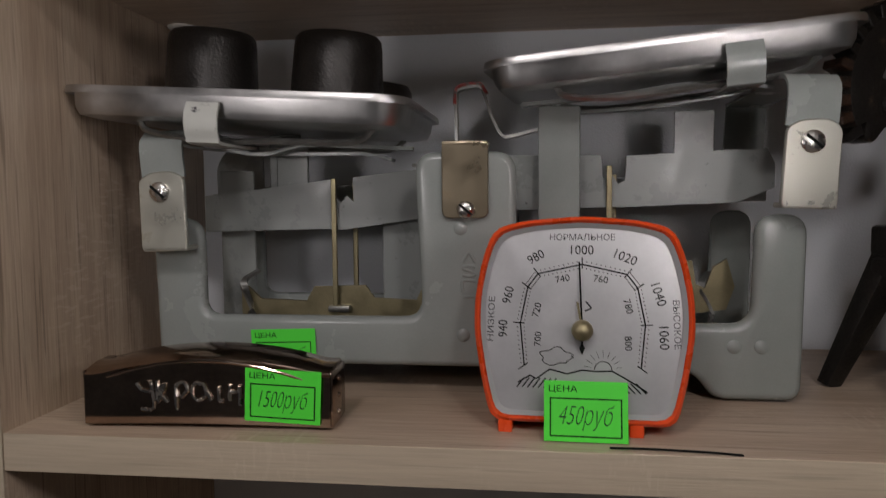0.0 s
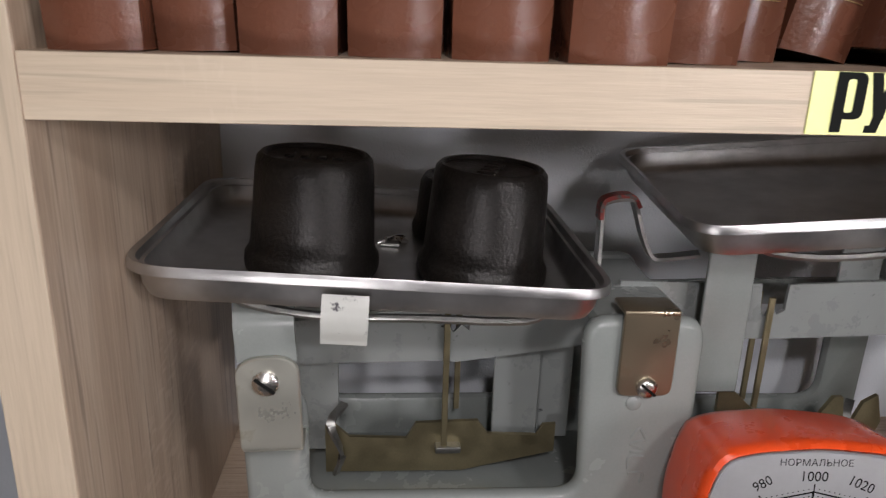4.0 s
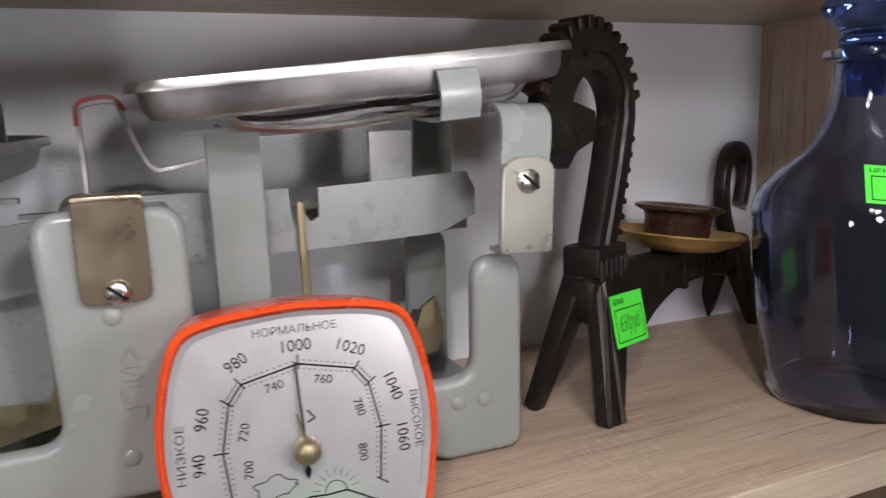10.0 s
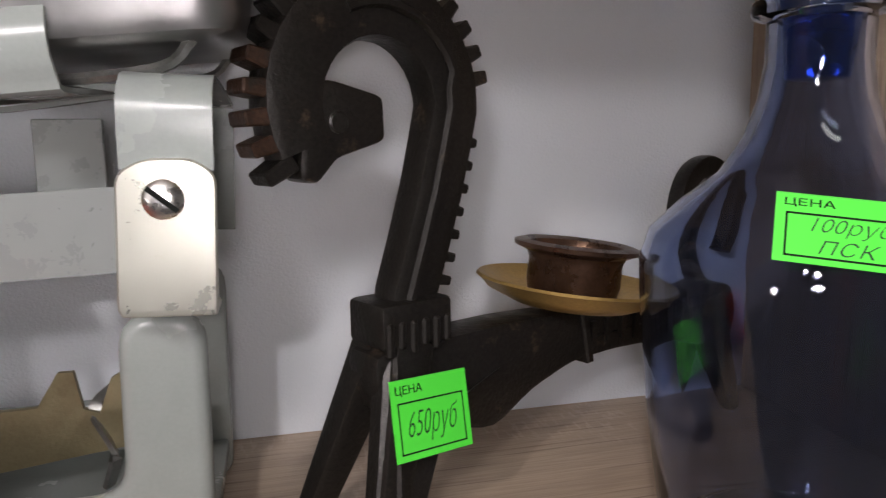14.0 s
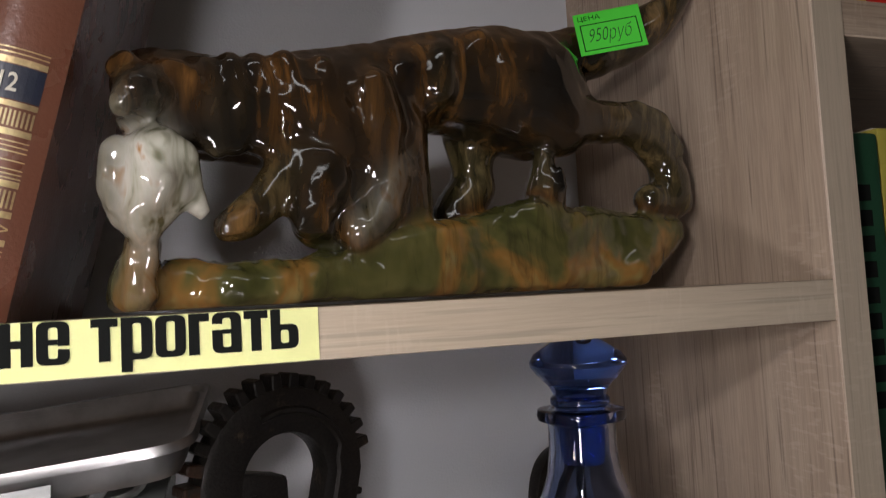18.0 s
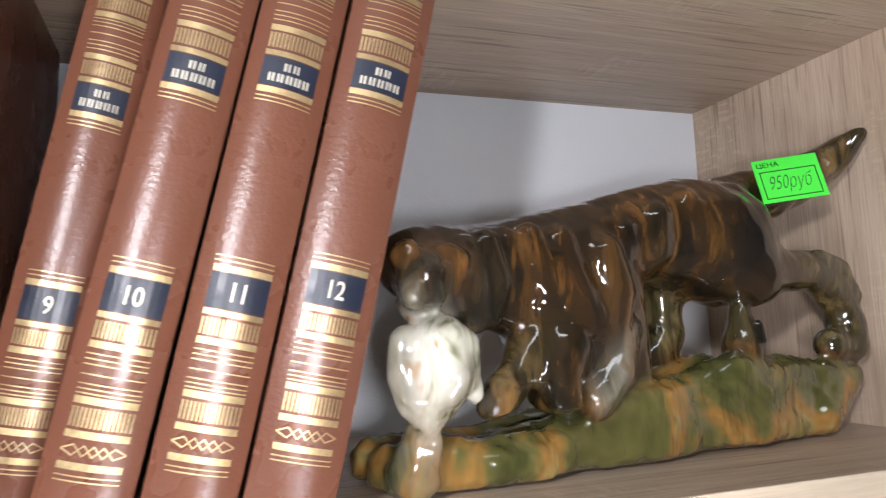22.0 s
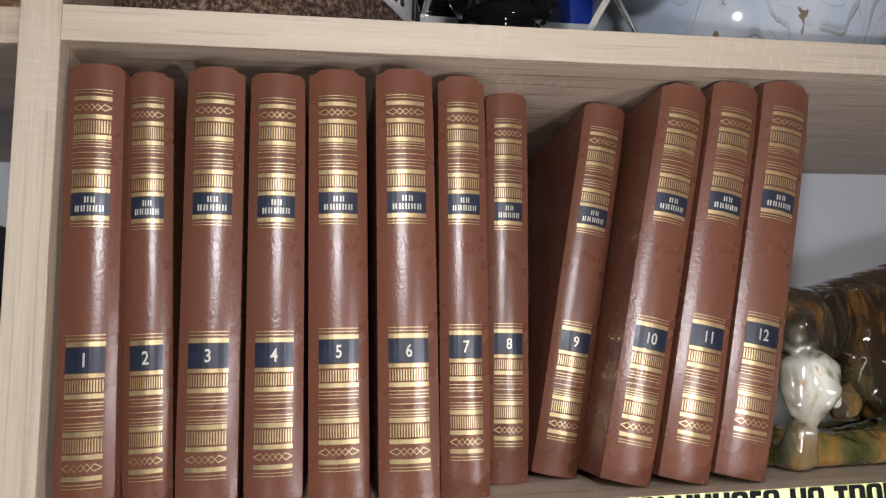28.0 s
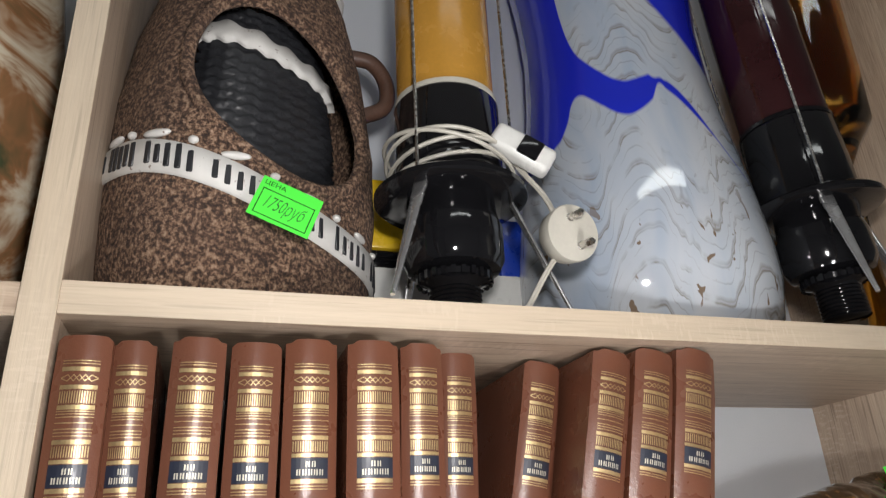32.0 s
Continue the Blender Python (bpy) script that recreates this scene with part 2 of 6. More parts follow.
def brushed(name):
    """Pressed aluminium-like steel with scratches and a dull worn floor."""
    n = Nodes(name, 0.3, 1.0)
    v = n.coords((1, 14, 14))
    s = n.noise(v, 90, 5, 0.7)
    b = n.noise(n.coords(), 45, 4, 0.6)
    n.colour(n.ramp(b, [(0.3, (0.38, 0.378, 0.375)), (0.7, (0.60, 0.597, 0.59))]))
    n.rough(n.ramp(b, [(0.3, (0.28,) * 3), (0.7, (0.42,) * 3)]))
    n.bump(s, 0.12, 0.0003)
    return n.m


TRAYM = brushed("worn_tray_steel")


def cast_iron(name, base, worn, cut=0.66, relief=0.35):
    n = Nodes(name, 0.42, 0.35)
    v = n.coords()
    a = n.noise(v, 90, 6, 0.7)
    b = n.noise(v, 700, 3, 0.6)
    c = n.mix(n.ramp(a, [(cut, (0, 0, 0)), (cut + 0.1, (1, 1, 1))]), n.ramp(b, [(0.3, tuple(k * 0.6 for k in base)), (0.75, tuple(k * 1.5 for k in base))]), worn)
    n.colour(c)
    n.rough(n.ramp(a, [(0.3, (0.50,) * 3), (0.68, (0.28,) * 3)]))
    n.bump(b, relief, 0.0009)
    return n.m


IRON = cast_iron("blackened_cast_iron", (0.016, 0.014, 0.012), (0.085, 0.06, 0.042), 0.62, 0.3)
IRON_W = cast_iron("black_weight_iron", (0.015, 0.013, 0.0115), (0.10, 0.05, 0.025), 0.68, 0.32)
COPPERY = cast_iron("copper_worn_iron", (0.052, 0.028, 0.018), (0.03, 0.026, 0.022), 0.5)



def glaze(name):
    """Lustrous brown and green run glaze over modelled clay, by height and by flow marks."""
    n = Nodes(name, 0.08)
    c0 = n.add("ShaderNodeTexCoord").outputs["Object"]
    sep = n.add("ShaderNodeSeparateXYZ")
    n.link(c0, sep.inputs[0])
    flow = n.noise(n.coords((125, 80, 24)), 1.0, 5, 0.62, 1.0)
    patch = n.noise(n.coords((22, 22, 16)), 1.0, 3, 0.55, 0.8)
    fur = n.ramp(flow, [(0.30, (0.004, 0.0035, 0.002)), (0.44, (0.014, 0.009, 0.004)), (0.54, (0.048, 0.022, 0.006)), (0.64, (0.135, 0.060, 0.014)), (0.76, (0.21, 0.105, 0.03))])
    dark = n.mix(n.ramp(patch, [(0.43, (1, 1, 1)), (0.58, (0, 0, 0))]), fur, (0.012, 0.009, 0.006))
    ground = n.ramp(n.noise(n.coords((24, 24, 17)), 1.0, 4, 0.55, 0.5), [(0.28, (0.014, 0.014, 0.005)), (0.40, (0.060, 0.062, 0.017)), (0.48, (0.12, 0.110, 0.034)), (0.56, (0.30, 0.155, 0.038)), (0.61, (0.30, 0.225, 0.075)), (0.72, (0.06, 0.07, 0.017))])
    ground = n.mix(n.ramp(flow, [(0.32, (0.55, 0.55, 0.55)), (0.48, (0, 0, 0))]), ground, (0.016, 0.016, 0.006))
    olive = n.ramp(flow, [(0.3, (0.010, 0.009, 0.004)), (0.5, (0.048, 0.040, 0.016)), (0.66, (0.16, 0.125, 0.055)), (0.8, (0.26, 0.14, 0.05))])
    # parts of the body carry their own tint through a point layer
    att = n.add("ShaderNodeAttribute")
    att.attribute_name = "glaze"
    s2 = n.add("ShaderNodeSeparateColor")
    n.link(att.outputs["Color"], s2.inputs[0])

    def arith(op, p, q):
        m_ = n.add("ShaderNodeMath")
        m_.operation = op
        m_.use_clamp = True
        n.link(p, m_.inputs[0])
        n.link(q, m_.inputs[1])
        return m_.outputs[0]

    soil, green = s2.outputs[0], s2.outputs[1]
    c = n.mix(arith("SUBTRACT", soil, green), dark, ground)
    c = n.mix(arith("SUBTRACT", green, soil), c, olive)
    amber = n.ramp(flow, [(0.30, (0.018, 0.010, 0.004)), (0.5, (0.085, 0.038, 0.010)), (0.68, (0.23, 0.105, 0.026))])
    c = n.mix(arith("MINIMUM", soil, green), c, amber)
    white = n.ramp(n.noise(n.coords((60, 60, 40)), 1.0, 3, 0.6, 1.0), [(0.32, (0.12, 0.12, 0.06)), (0.42, (0.48, 0.47, 0.37)), (0.58, (0.66, 0.64, 0.55)), (0.67, (0.45, 0.21, 0.06))])
    c = n.mix(s2.outputs[2], c, white)
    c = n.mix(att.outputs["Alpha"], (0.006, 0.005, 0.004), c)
    n.colour(c)
    n.rough(n.ramp(flow, [(0.3, (0.05,) * 3), (0.8, (0.13,) * 3)]))
    n.bump(flow, 0.22, 0.0014)
    n.b.inputs["Coat Weight"].default_value = 0.6
    n.b.inputs["Coat Roughness"].default_value = 0.03
    return n.m


DOGM = glaze("brown_run_glaze")


def leather(name, one, two):
    n = Nodes(name, 0.34)
    v = n.coords()
    info = n.add("ShaderNodeObjectInfo")
    a = n.noise(v, 25, 4, 0.6)
    base = n.mix(info.outputs["Random"], one, two)
    n.colour(n.mix(n.ramp(a, [(0.3, (0, 0, 0)), (0.8, (0.5, 0.5, 0.5))]), base, tuple(0.75 * k for k in one)))
    n.rough(n.ramp(a, [(0.3, (0.22,) * 3), (0.75, (0.36,) * 3)]))
    n.bump(n.noise(v, 600, 3, 0.6), 0.22, 0.0008)
    return n.m


BOOKC = leather("pinkish_brown_leatherette", (0.130, 0.069, 0.050), (0.124, 0.068, 0.051))
BOOKR = leather("red_brown_leatherette", (0.146, 0.054, 0.030), (0.138, 0.055, 0.033))
GOLD = plain("gold_foil", (0.50, 0.385, 0.20), 0.40, 0.75, 0.35, 120, 0.1, 900)
NAVY = plain("navy_label", (0.014, 0.018, 0.032), 0.4, 0.0, 0.3, 150, 0.1, 900)
CREAM = plain("cream_foil", (0.50, 0.47, 0.38), 0.4, 0.2, 0.1)
PAGES = plain("page_edges", (0.62, 0.56, 0.44), 0.8, 0.0, 0.12, 40, 0.2, 900)
CHROME = plain("bronze_chrome", (0.36, 0.27, 0.215), 0.14, 1.0, 0.25, 40, 0.04, 500, 0.08)
DIAL = plain("silver_dial", (0.65, 0.65, 0.66), 0.36, 0.65, 0.05, 90, 0.04, 500, 0.05)
COPPER = plain("dark_copper", (0.13, 0.075, 0.05), 0.32, 0.85, 0.35, 90, 0.15, 700)
OCHRE = plain("dull_gold_dish", (0.50, 0.33, 0.11), 0.4, 0.7, 0.25, 60, 0.1, 700)


def glass(name, colour, rough=0.02):
    n = Nodes(name, rough)
    n.b.inputs["Base Color"].default_value = (*colour, 1)
    n.b.inputs["Transmission Weight"].default_value = 1.0
    n.b.inputs["IOR"].default_value = 1.48
    return n.m


BLUEG = glass("blue_glass", (0.49, 0.56, 0.76))
BLUES = glass("deep_blue_glass", (0.14, 0.28, 0.85))
CLEAR = glass("clear_plastic", (0.96, 0.96, 0.96), 0.03)
# ---- more mesh helpers ----
def prism(poly, y0, y1, bevel=0.0, seg=2):
    """A plate: an outline in x and z, as thick as from y0 to y1."""
    bm = bmesh.new()
    f = bm.faces.new([bm.verts.new((x, y0, z)) for x, z in poly])
    r = bmesh.ops.extrude_face_region(bm, geom=[f])
    bmesh.ops.translate(bm, verts=[v for v in r["geom"] if isinstance(v, bmesh.types.BMVert)], vec=(0, y1 - y0, 0))
    bmesh.ops.recalc_face_normals(bm, faces=bm.faces[:])
    if bevel:
        es = [e for e in bm.edges if abs(e.verts[0].co.y - e.verts[1].co.y) < 1e-7]
        bmesh.ops.bevel(bm, geom=es, offset=bevel, segments=seg, affect="EDGES", profile=0.5)
    return smooth(bm, 35)


def rounded(pts, r, n=4):
    """An outline with its corners rounded off."""
    out, m = [], len(pts)
    for i in range(m):
        a, b, c = (Vector(pts[(i + k) % m]) for k in (-1, 0, 1))
        ra = r[i] if isinstance(r, (list, tuple)) else r
        d = min(ra, 0.45 * (a - b).length, 0.45 * (c - b).length)
        if d < 1e-5:
            out.append(tuple(b))
            continue
        p, q = b + (a - b).normalized() * d, b + (c - b).normalized() * d
        for k in range(n + 1):
            t = k / n
            out.append(tuple((1 - t) ** 2 * p + 2 * t * (1 - t) * b + t * t * q))
    return out


def lathe(profile, n=32, squash=1.0, power=2.0, close=True):
    """A turned body from rows of radius and height; power above 2 squares its section."""
    bm = bmesh.new()
    rings = []
    for r, z in profile:
        ring = []
        for k in range(n):
            a = 2 * math.pi * k / n
            c, s = math.cos(a), math.sin(a)
            e = (abs(c) ** power + abs(s) ** power) ** (-1 / power)
            ring.append(bm.verts.new((r * e * c, r * e * s * squash, z)))
        rings.append(ring)
    for a, b in zip(rings, rings[1:]):
        for k in range(n):
            bm.faces.new((a[k], a[(k + 1) % n], b[(k + 1) % n], b[k]))
    if close:
        bm.faces.new(rings[0][::-1])
        bm.faces.new(rings[-1])
    bmesh.ops.recalc_face_normals(bm, faces=bm.faces[:])
    return smooth(bm, 40)


def sweep(path, section, up=(0, 0, 1), close=True):
    """A bar of the given section (side, up) along a path; section may be a function of 0..1."""
    bm = bmesh.new()
    P = [Vector(p) for p in path]
    rings = []
    for i, p in enumerate(P):
        d = (P[min(i + 1, len(P) - 1)] - P[max(i - 1, 0)]).normalized()
        side = d.cross(Vector(up))
        side = side.normalized() if side.length > 1e-5 else Vector((1, 0, 0))
        u = side.cross(d)
        sec = section(i / (len(P) - 1)) if callable(section) else section
        rings.append([bm.verts.new(p + side * a + u * b) for a, b in sec])
    for a, b in zip(rings, rings[1:]):
        for k in range(len(a)):
            bm.faces.new((a[k], a[(k + 1) % len(a)], b[(k + 1) % len(a)], b[k]))
    if close:
        bm.faces.new(rings[0][::-1])
        bm.faces.new(rings[-1])
    bmesh.ops.recalc_face_normals(bm, faces=bm.faces[:])
    return smooth(bm, 50)


def circle(r, n=8):
    return [(r * math.cos(2 * math.pi * k / n), r * math.sin(2 * math.pi * k / n)) for k in range(n)]


def rect(w, h):
    return [(-w / 2, -h / 2), (w / 2, -h / 2), (w / 2, h / 2), (-w / 2, h / 2)]


def curve_through(pts, n=6):
    """Catmull-Rom through the points."""
    P = [Vector(p) for p in pts]
    P = [2 * P[0] - P[1]] + P + [2 * P[-1] - P[-2]]
    out = []
    for i in range(1, len(P) - 2):
        for k in range(n):
            t = k / n
            a, b, c, d = P[i - 1 : i + 3]
            out.append(0.5 * (2 * b + (c - a) * t + (2 * a - 5 * b + 4 * c - d) * t * t + (3 * b - a - 3 * c + d) * t**3))
    return out + [P[-2]]


def lettering(name, text, size, material, parent, m, extrude=0.00015, shear=0.0, width=None, offset=0.0, height=None):
    """Raised letters with the built-in font, centred, fitted to a width and a height."""
    c = bpy.data.curves.new(name, "FONT")
    c.body, c.size, c.extrude, c.shear, c.offset = text, size, extrude, shear, offset
    c.align_x, c.align_y, c.resolution_u = "CENTER", "CENTER", 3
    tmp = new(name, c)
    bpy.context.view_layer.update()
    me = bpy.data.meshes.new_from_object(tmp.evaluated_get(bpy.context.evaluated_depsgraph_get()))
    bpy.data.objects.remove(tmp)
    bpy.data.curves.remove(c)
    xs = [v.co.x for v in me.vertices] or [0, 1]
    ys = [v.co.y for v in me.vertices] or [0, 1]
    cx, cy = (max(xs) + min(xs)) / 2, (max(ys) + min(ys)) / 2
    sx = width / (max(xs) - min(xs)) if width else 1
    sy = height / (max(ys) - min(ys)) if height else sx if width and not height else 1
    me.transform(m @ Matrix.Diagonal((sx, sy, 1, 1)) @ Matrix.Translation((-cx, -cy, 0)))
    me.materials.clear()
    me.materials.append(material)
    ob = new(name, me)
    ob.parent = parent
    return ob


FACE = Matrix.Rotation(radians(90), 4, "X")  # lays the letters' plane upright, facing -y


def price_tag(label, where, turn, price, w=0.032, h=0.0225, second=None, bend=0.0):
    """A green price card with a printed frame and heading and a handwritten price; upright, facing -y."""
    tag = thing("price_tag", label, "price tag")
    tag.matrix_world = Matrix.Translation(where) @ turn
    bm = bmesh.new()
    n = 8
    cols = []
    for i in range(n + 1):
        x = (i / n - 0.5) * w
        y = bend * (2 * x / w) ** 2
        cols.append([bm.verts.new((x, y + dy, z)) for dy in (0, 0.0003) for z in (-h / 2, h / 2)])
    for a, b in zip(cols, cols[1:]):
        for q in ((0, 1), (1, 3), (3, 2), (2, 0)):
            bm.faces.new((a[q[0]], b[q[0]], b[q[1]], a[q[1]]))
    for c in (cols[0], cols[-1]):
        bm.faces.new((c[0], c[1], c[3], c[2]))
    bmesh.ops.recalc_face_normals(bm, faces=bm.faces[:])
    part("card", bm, GREEN, tag)
    bm = bmesh.new()
    t, e = 0.0005, 0.00012
    a, b, c, d = -0.43 * w, 0.43 * w, -0.42 * h, 0.22 * h
    bars = ((a, c, b, c + t), (a, d - t, b, d), (a, c, a + t, d), (b - t, c, b, d))
    for x0, z0, x1, z1 in bars:
        k = 6 if x1 - x0 > 0.01 else 1
        for i in range(k):
            u0, u1 = x0 + (x1 - x0) * i / k, x0 + (x1 - x0) * (i + 1) / k
            vs = [bm.verts.new((u, bend * (2 * u / w) ** 2 - e, z)) for u, z in ((u0, z0), (u1, z0), (u1, z1), (u0, z1))]
            bm.faces.new(vs)
    part("printed_frame", bm, INK, tag)
    yy = bend * 0.36 - e
    lettering("heading", "ЦЕНА", 0.005, INK, tag, Matrix.Translation((-0.27 * w, yy, 0.36 * h)) @ FACE, 0.00005, 0, 0.34 * w, 0.0, 0.13 * h)
    if second:
        lettering("price", price, 0.006, PEN, tag, Matrix.Translation((0.02 * w, -e, 0.04 * h)) @ FACE, 0.00005, 0.35, 0.55 * w, -0.0001, 0.27 * h)
        lettering("remark", second, 0.006, PEN, tag, Matrix.Translation((0.0, -e, -0.25 * h)) @ FACE, 0.00005, 0.35, 0.4 * w, -0.0001, 0.2 * h)
    else:
        lettering("price", price, 0.006, PEN, tag, Matrix.Translation((0.01 * w, -e, -0.1 * h)) @ FACE, 0.00005, 0.4, 0.66 * w, -0.0001, 0.42 * h)
    return tag


def turn(rx=0, ry=0, rz=0):
    return pose(0, 0, 0, rx, ry, rz)


def screw(name, parent, at, r, proud=0.003, material=None):
    """A round slotted screw head facing -y."""
    bm = lathe([(r, 0), (r, 0.5 * proud), (0.82 * r, 0.8 * proud), (0.4 * r, proud), (0.02 * r, proud)], 20)
    bmesh.ops.transform(bm, matrix=Matrix.Translation(at) @ Matrix.Rotation(radians(90), 4, "X"), verts=bm.verts[:])
    ob = part(name, bm, material or STEEL, parent)
    s = bmesh.new()
    add_box(s, -0.92 * r, -0.0002, -0.13 * r, 0.92 * r, 0.0002, 0.13 * r, Matrix.Translation(Vector(at) + Vector((0, -proud - 0.00005, 0))) @ turn(0, 40, 0))
    part("slot", s, INK, ob)
    return ob
# ---- kitchen scale ----
scale = thing("balance_scale", "old grey enamelled two-pan balance scale with steel trays", "scale")
SC = Matrix.Translation((0.189, 0.0718, 0)) @ turn(0, 0, -0.4)
scale.matrix_world = SC


def frame_outline():
    r = 0.010
    outer = [(-0.159, 0.0), (-0.161, 0.087), (-0.1345, 0.087), (-0.1345, 0.0380), (-0.023, 0.0380), (-0.0265, 0.1180), (0.0225, 0.1180), (0.0225, 0.0365),
             (0.1305, 0.0365), (0.1315, 0.0875), (0.154, 0.0875), (0.153, 0.001), (0.114, 0.001), (0.105, 0.0140), (-0.112, 0.0140), (-0.122, 0.0)]
    rr = [0.006, 0.014, 0.012, 0.008, 0.010, 0.011, 0.011, 0.008, 0.010, 0.010, 0.010, 0.008, 0.006, 0.008, 0.008, 0.006]
    return rounded(outer, rr, 5)


part("front_plate", prism(frame_outline(), 0.0, 0.0085, 0.0035, 3), ENAMEL, scale)
part("rear_plate", prism(frame_outline(), 0.083, 0.0905, 0.003, 2), ENAMEL, scale)
part("base_web", box(-0.15, 0.008, 0.0125, 0.152, 0.0835, 0.0175, 0.001), ENAMEL, scale)
part("column_top", box(-0.020, 0.008, 0.109, 0.018, 0.0835, 0.1160, 0.002), ENAMEL, scale)
for x, z in ((-0.004, 0.0815), (0.1225, 0.0265), (0.1345, 0.0265), (-0.003, 0.030)):
    bm = lathe([(0.0032, 0), (0.0032, 0.0008), (0.0022, 0.0016), (0.0003, 0.0018)], 16)
    bmesh.ops.transform(bm, matrix=Matrix.Translation((x, 0.0003, z)) @ Matrix.Rotation(radians(90), 4, "X"), verts=bm.verts[:])
    part("rivet", bm, ENAMEL, scale)
# raised mark cast into the column, drawn as plain shapes
for k, (z, h) in enumerate(((0.0675, 0.0045), (0.061, 0.005), (0.0535, 0.0055), (0.0465, 0.005))):
    shape = ([(-0.003, -0.5), (0.0, 0.5), (0.003, -0.5)], [(0.003, 0.4), (0.0, 0.5), (-0.003, 0.3), (0.0, 0.0), (0.003, -0.3), (0.0, -0.5), (-0.003, -0.4)], [(-0.003, -0.5), (-0.003, 0.5), (0.003, 0.5)], [(-0.003, 0.4), (0.003, 0.4), (0.003, -0.5)])[k]
    part("raised_mark", sweep(curve_through([(x, 0.0, z + h * q) for x, q in shape], 4), circle(0.0008, 6), (0, 1, 0)), ENAMEL, scale)

# brass-coloured hook plate over the column, with its screw
hook = part("column_clip", prism(rounded([(-0.0125, 0.0865), (-0.0125, 0.1212), (0.0095, 0.1212), (0.0095, 0.0865)], [0.004, 0.001, 0.001, 0.004]), -0.0035, -0.0012, 0.0004, 1), BRASSY, scale, "dull yellowish plated clip")
part("clip_fold", box(-0.0125, -0.0035, 0.1205, 0.0095, 0.012, 0.1228, 0.0008), BRASSY, scale)
screw("screw", scale, (-0.001, -0.0034, 0.0905), 0.0042)

# balance beams between the plates
BM = 0.042
beam_l = [(-0.152, 0.102), (-0.152, 0.082), (-0.08, 0.0835), (-0.072, 0.083), (-0.03, 0.089), (0.0, 0.090), (0.0, 0.1165), (-0.03, 0.1155), (-0.067, 0.1115), (-0.0668, 0.0985),
          (-0.0705, 0.1015), (-0.074, 0.0975), (-0.0765, 0.1005), (-0.0795, 0.1000), (-0.0795, 0.1105)]
part("beam_arm", prism([(x, z - 0.004 * min(1, -x / 0.03)) for x, z in beam_l], BM, BM + 0.002), BEAMP, scale)
beam_r = [(0.0, 0.0885), (0.065, 0.0905), (0.0785, 0.0905), (0.134, 0.0925), (0.152, 0.1), (0.152, 0.112), (0.148, 0.120), (0.0785, 0.117), (0.078, 0.1045),
          (0.0745, 0.1025), (0.0715, 0.1070), (0.0695, 0.1015), (0.0665, 0.1035), (0.0655, 0.1175), (0.0, 0.1185)]
part("beam_arm", prism(beam_r, BM, BM + 0.002), BEAMP, scale)
beam_b = [(-0.15, 0.103), (-0.15, 0.09), (0.15, 0.094), (0.15, 0.108), (0.0, 0.105)]
part("rear_beam", prism(beam_b, 0.0785, 0.0805), BEAMP, scale)
for sx, y0 in ((-1, BM), (1, BM)):
    part("knife_edge", box(sx * 0.143 - 0.006, y0 + 0.0025, 0.093, sx * 0.143 + 0.006, y0 + 0.018, 0.099, 0.0008), STEEL_DULL, scale)
# brass rockers below, and the thin links that hang from the beams
rock_l = [(-0.132, 0.022), (-0.068, 0.022), (-0.024, 0.032), (-0.024, 0.0465), (-0.03, 0.046), (-0.0325, 0.0405), (-0.056, 0.0415), (-0.061, 0.0485), (-0.09, 0.0475), (-0.0945, 0.0395),
          (-0.121, 0.0405), (-0.1285, 0.0475), (-0.132, 0.046)]
part("rocker", prism(rock_l, BM, BM + 0.0022), BRASS, scale, "thin tarnished brass rocker")
rock_r = [(0.05, 0.048), (0.05, 0.068), (0.058, 0.066), (0.0667, 0.058), (0.0784, 0.052), (0.1, 0.0525), (0.1065, 0.063), (0.111, 0.063), (0.113, 0.051), (0.1175, 0.049), (0.1215, 0.06), (0.128, 0.064),
          (0.132, 0.05), (0.128, 0.038), (0.08, 0.032)]
part("rocker", prism(rock_r, BM - 0.006, BM - 0.0038), BRASS, scale, "thin tarnished brass rocker")
for x, za, zb, yy in ((-0.077, 0.036, 0.107, BM - 0.003), (0.0695, 0.045, 0.112, BM - 0.003), (-0.070, 0.046, 0.105, BM + 0.016), (0.074, 0.05, 0.108, BM + 0.016)):
    part("link", box(x - 0.0014, yy - 0.0008, za, x + 0.0014, yy + 0.0008, zb, 0.0003, 1), BRASS, scale)
for x in (-0.075, 0.07):
    part("link_seat", box(x - 0.006, BM - 0.005, 0.034, x + 0.006, BM + 0.006, 0.0375, 0.0008), STEEL_DULL, scale)
# upright rear straps seen through the frame
for x, za, zb, w, y in ((-0.042, 0.03, 0.098, 0.022, 0.052), (-0.024, 0.03, 0.1, 0.020, 0.0575), (0.113, 0.113, 0.140, 0.020, 0.046), (-0.108, 0.1, 0.132, 0.018, 0.0505), (-0.136, 0.03, 0.112, 0.020, 0.0485)):
    part("strap", box(x - w / 2, y, za, x + w / 2, y + 0.0018, zb, 0.0004, 1), BEAMP, scale)
for x in (-0.127, 0.118):
    bm = sweep(curve_through([(x, BM - 0.004, 0.024), (x + 0.003, BM - 0.006, 0.036), (x - 0.002, BM - 0.004, 0.05), (x + 0.004, BM + 0.004, 0.056)], 5), rect(0.004, 0.0016))
    part("guide_wire", bm, STEEL_DULL, scale)


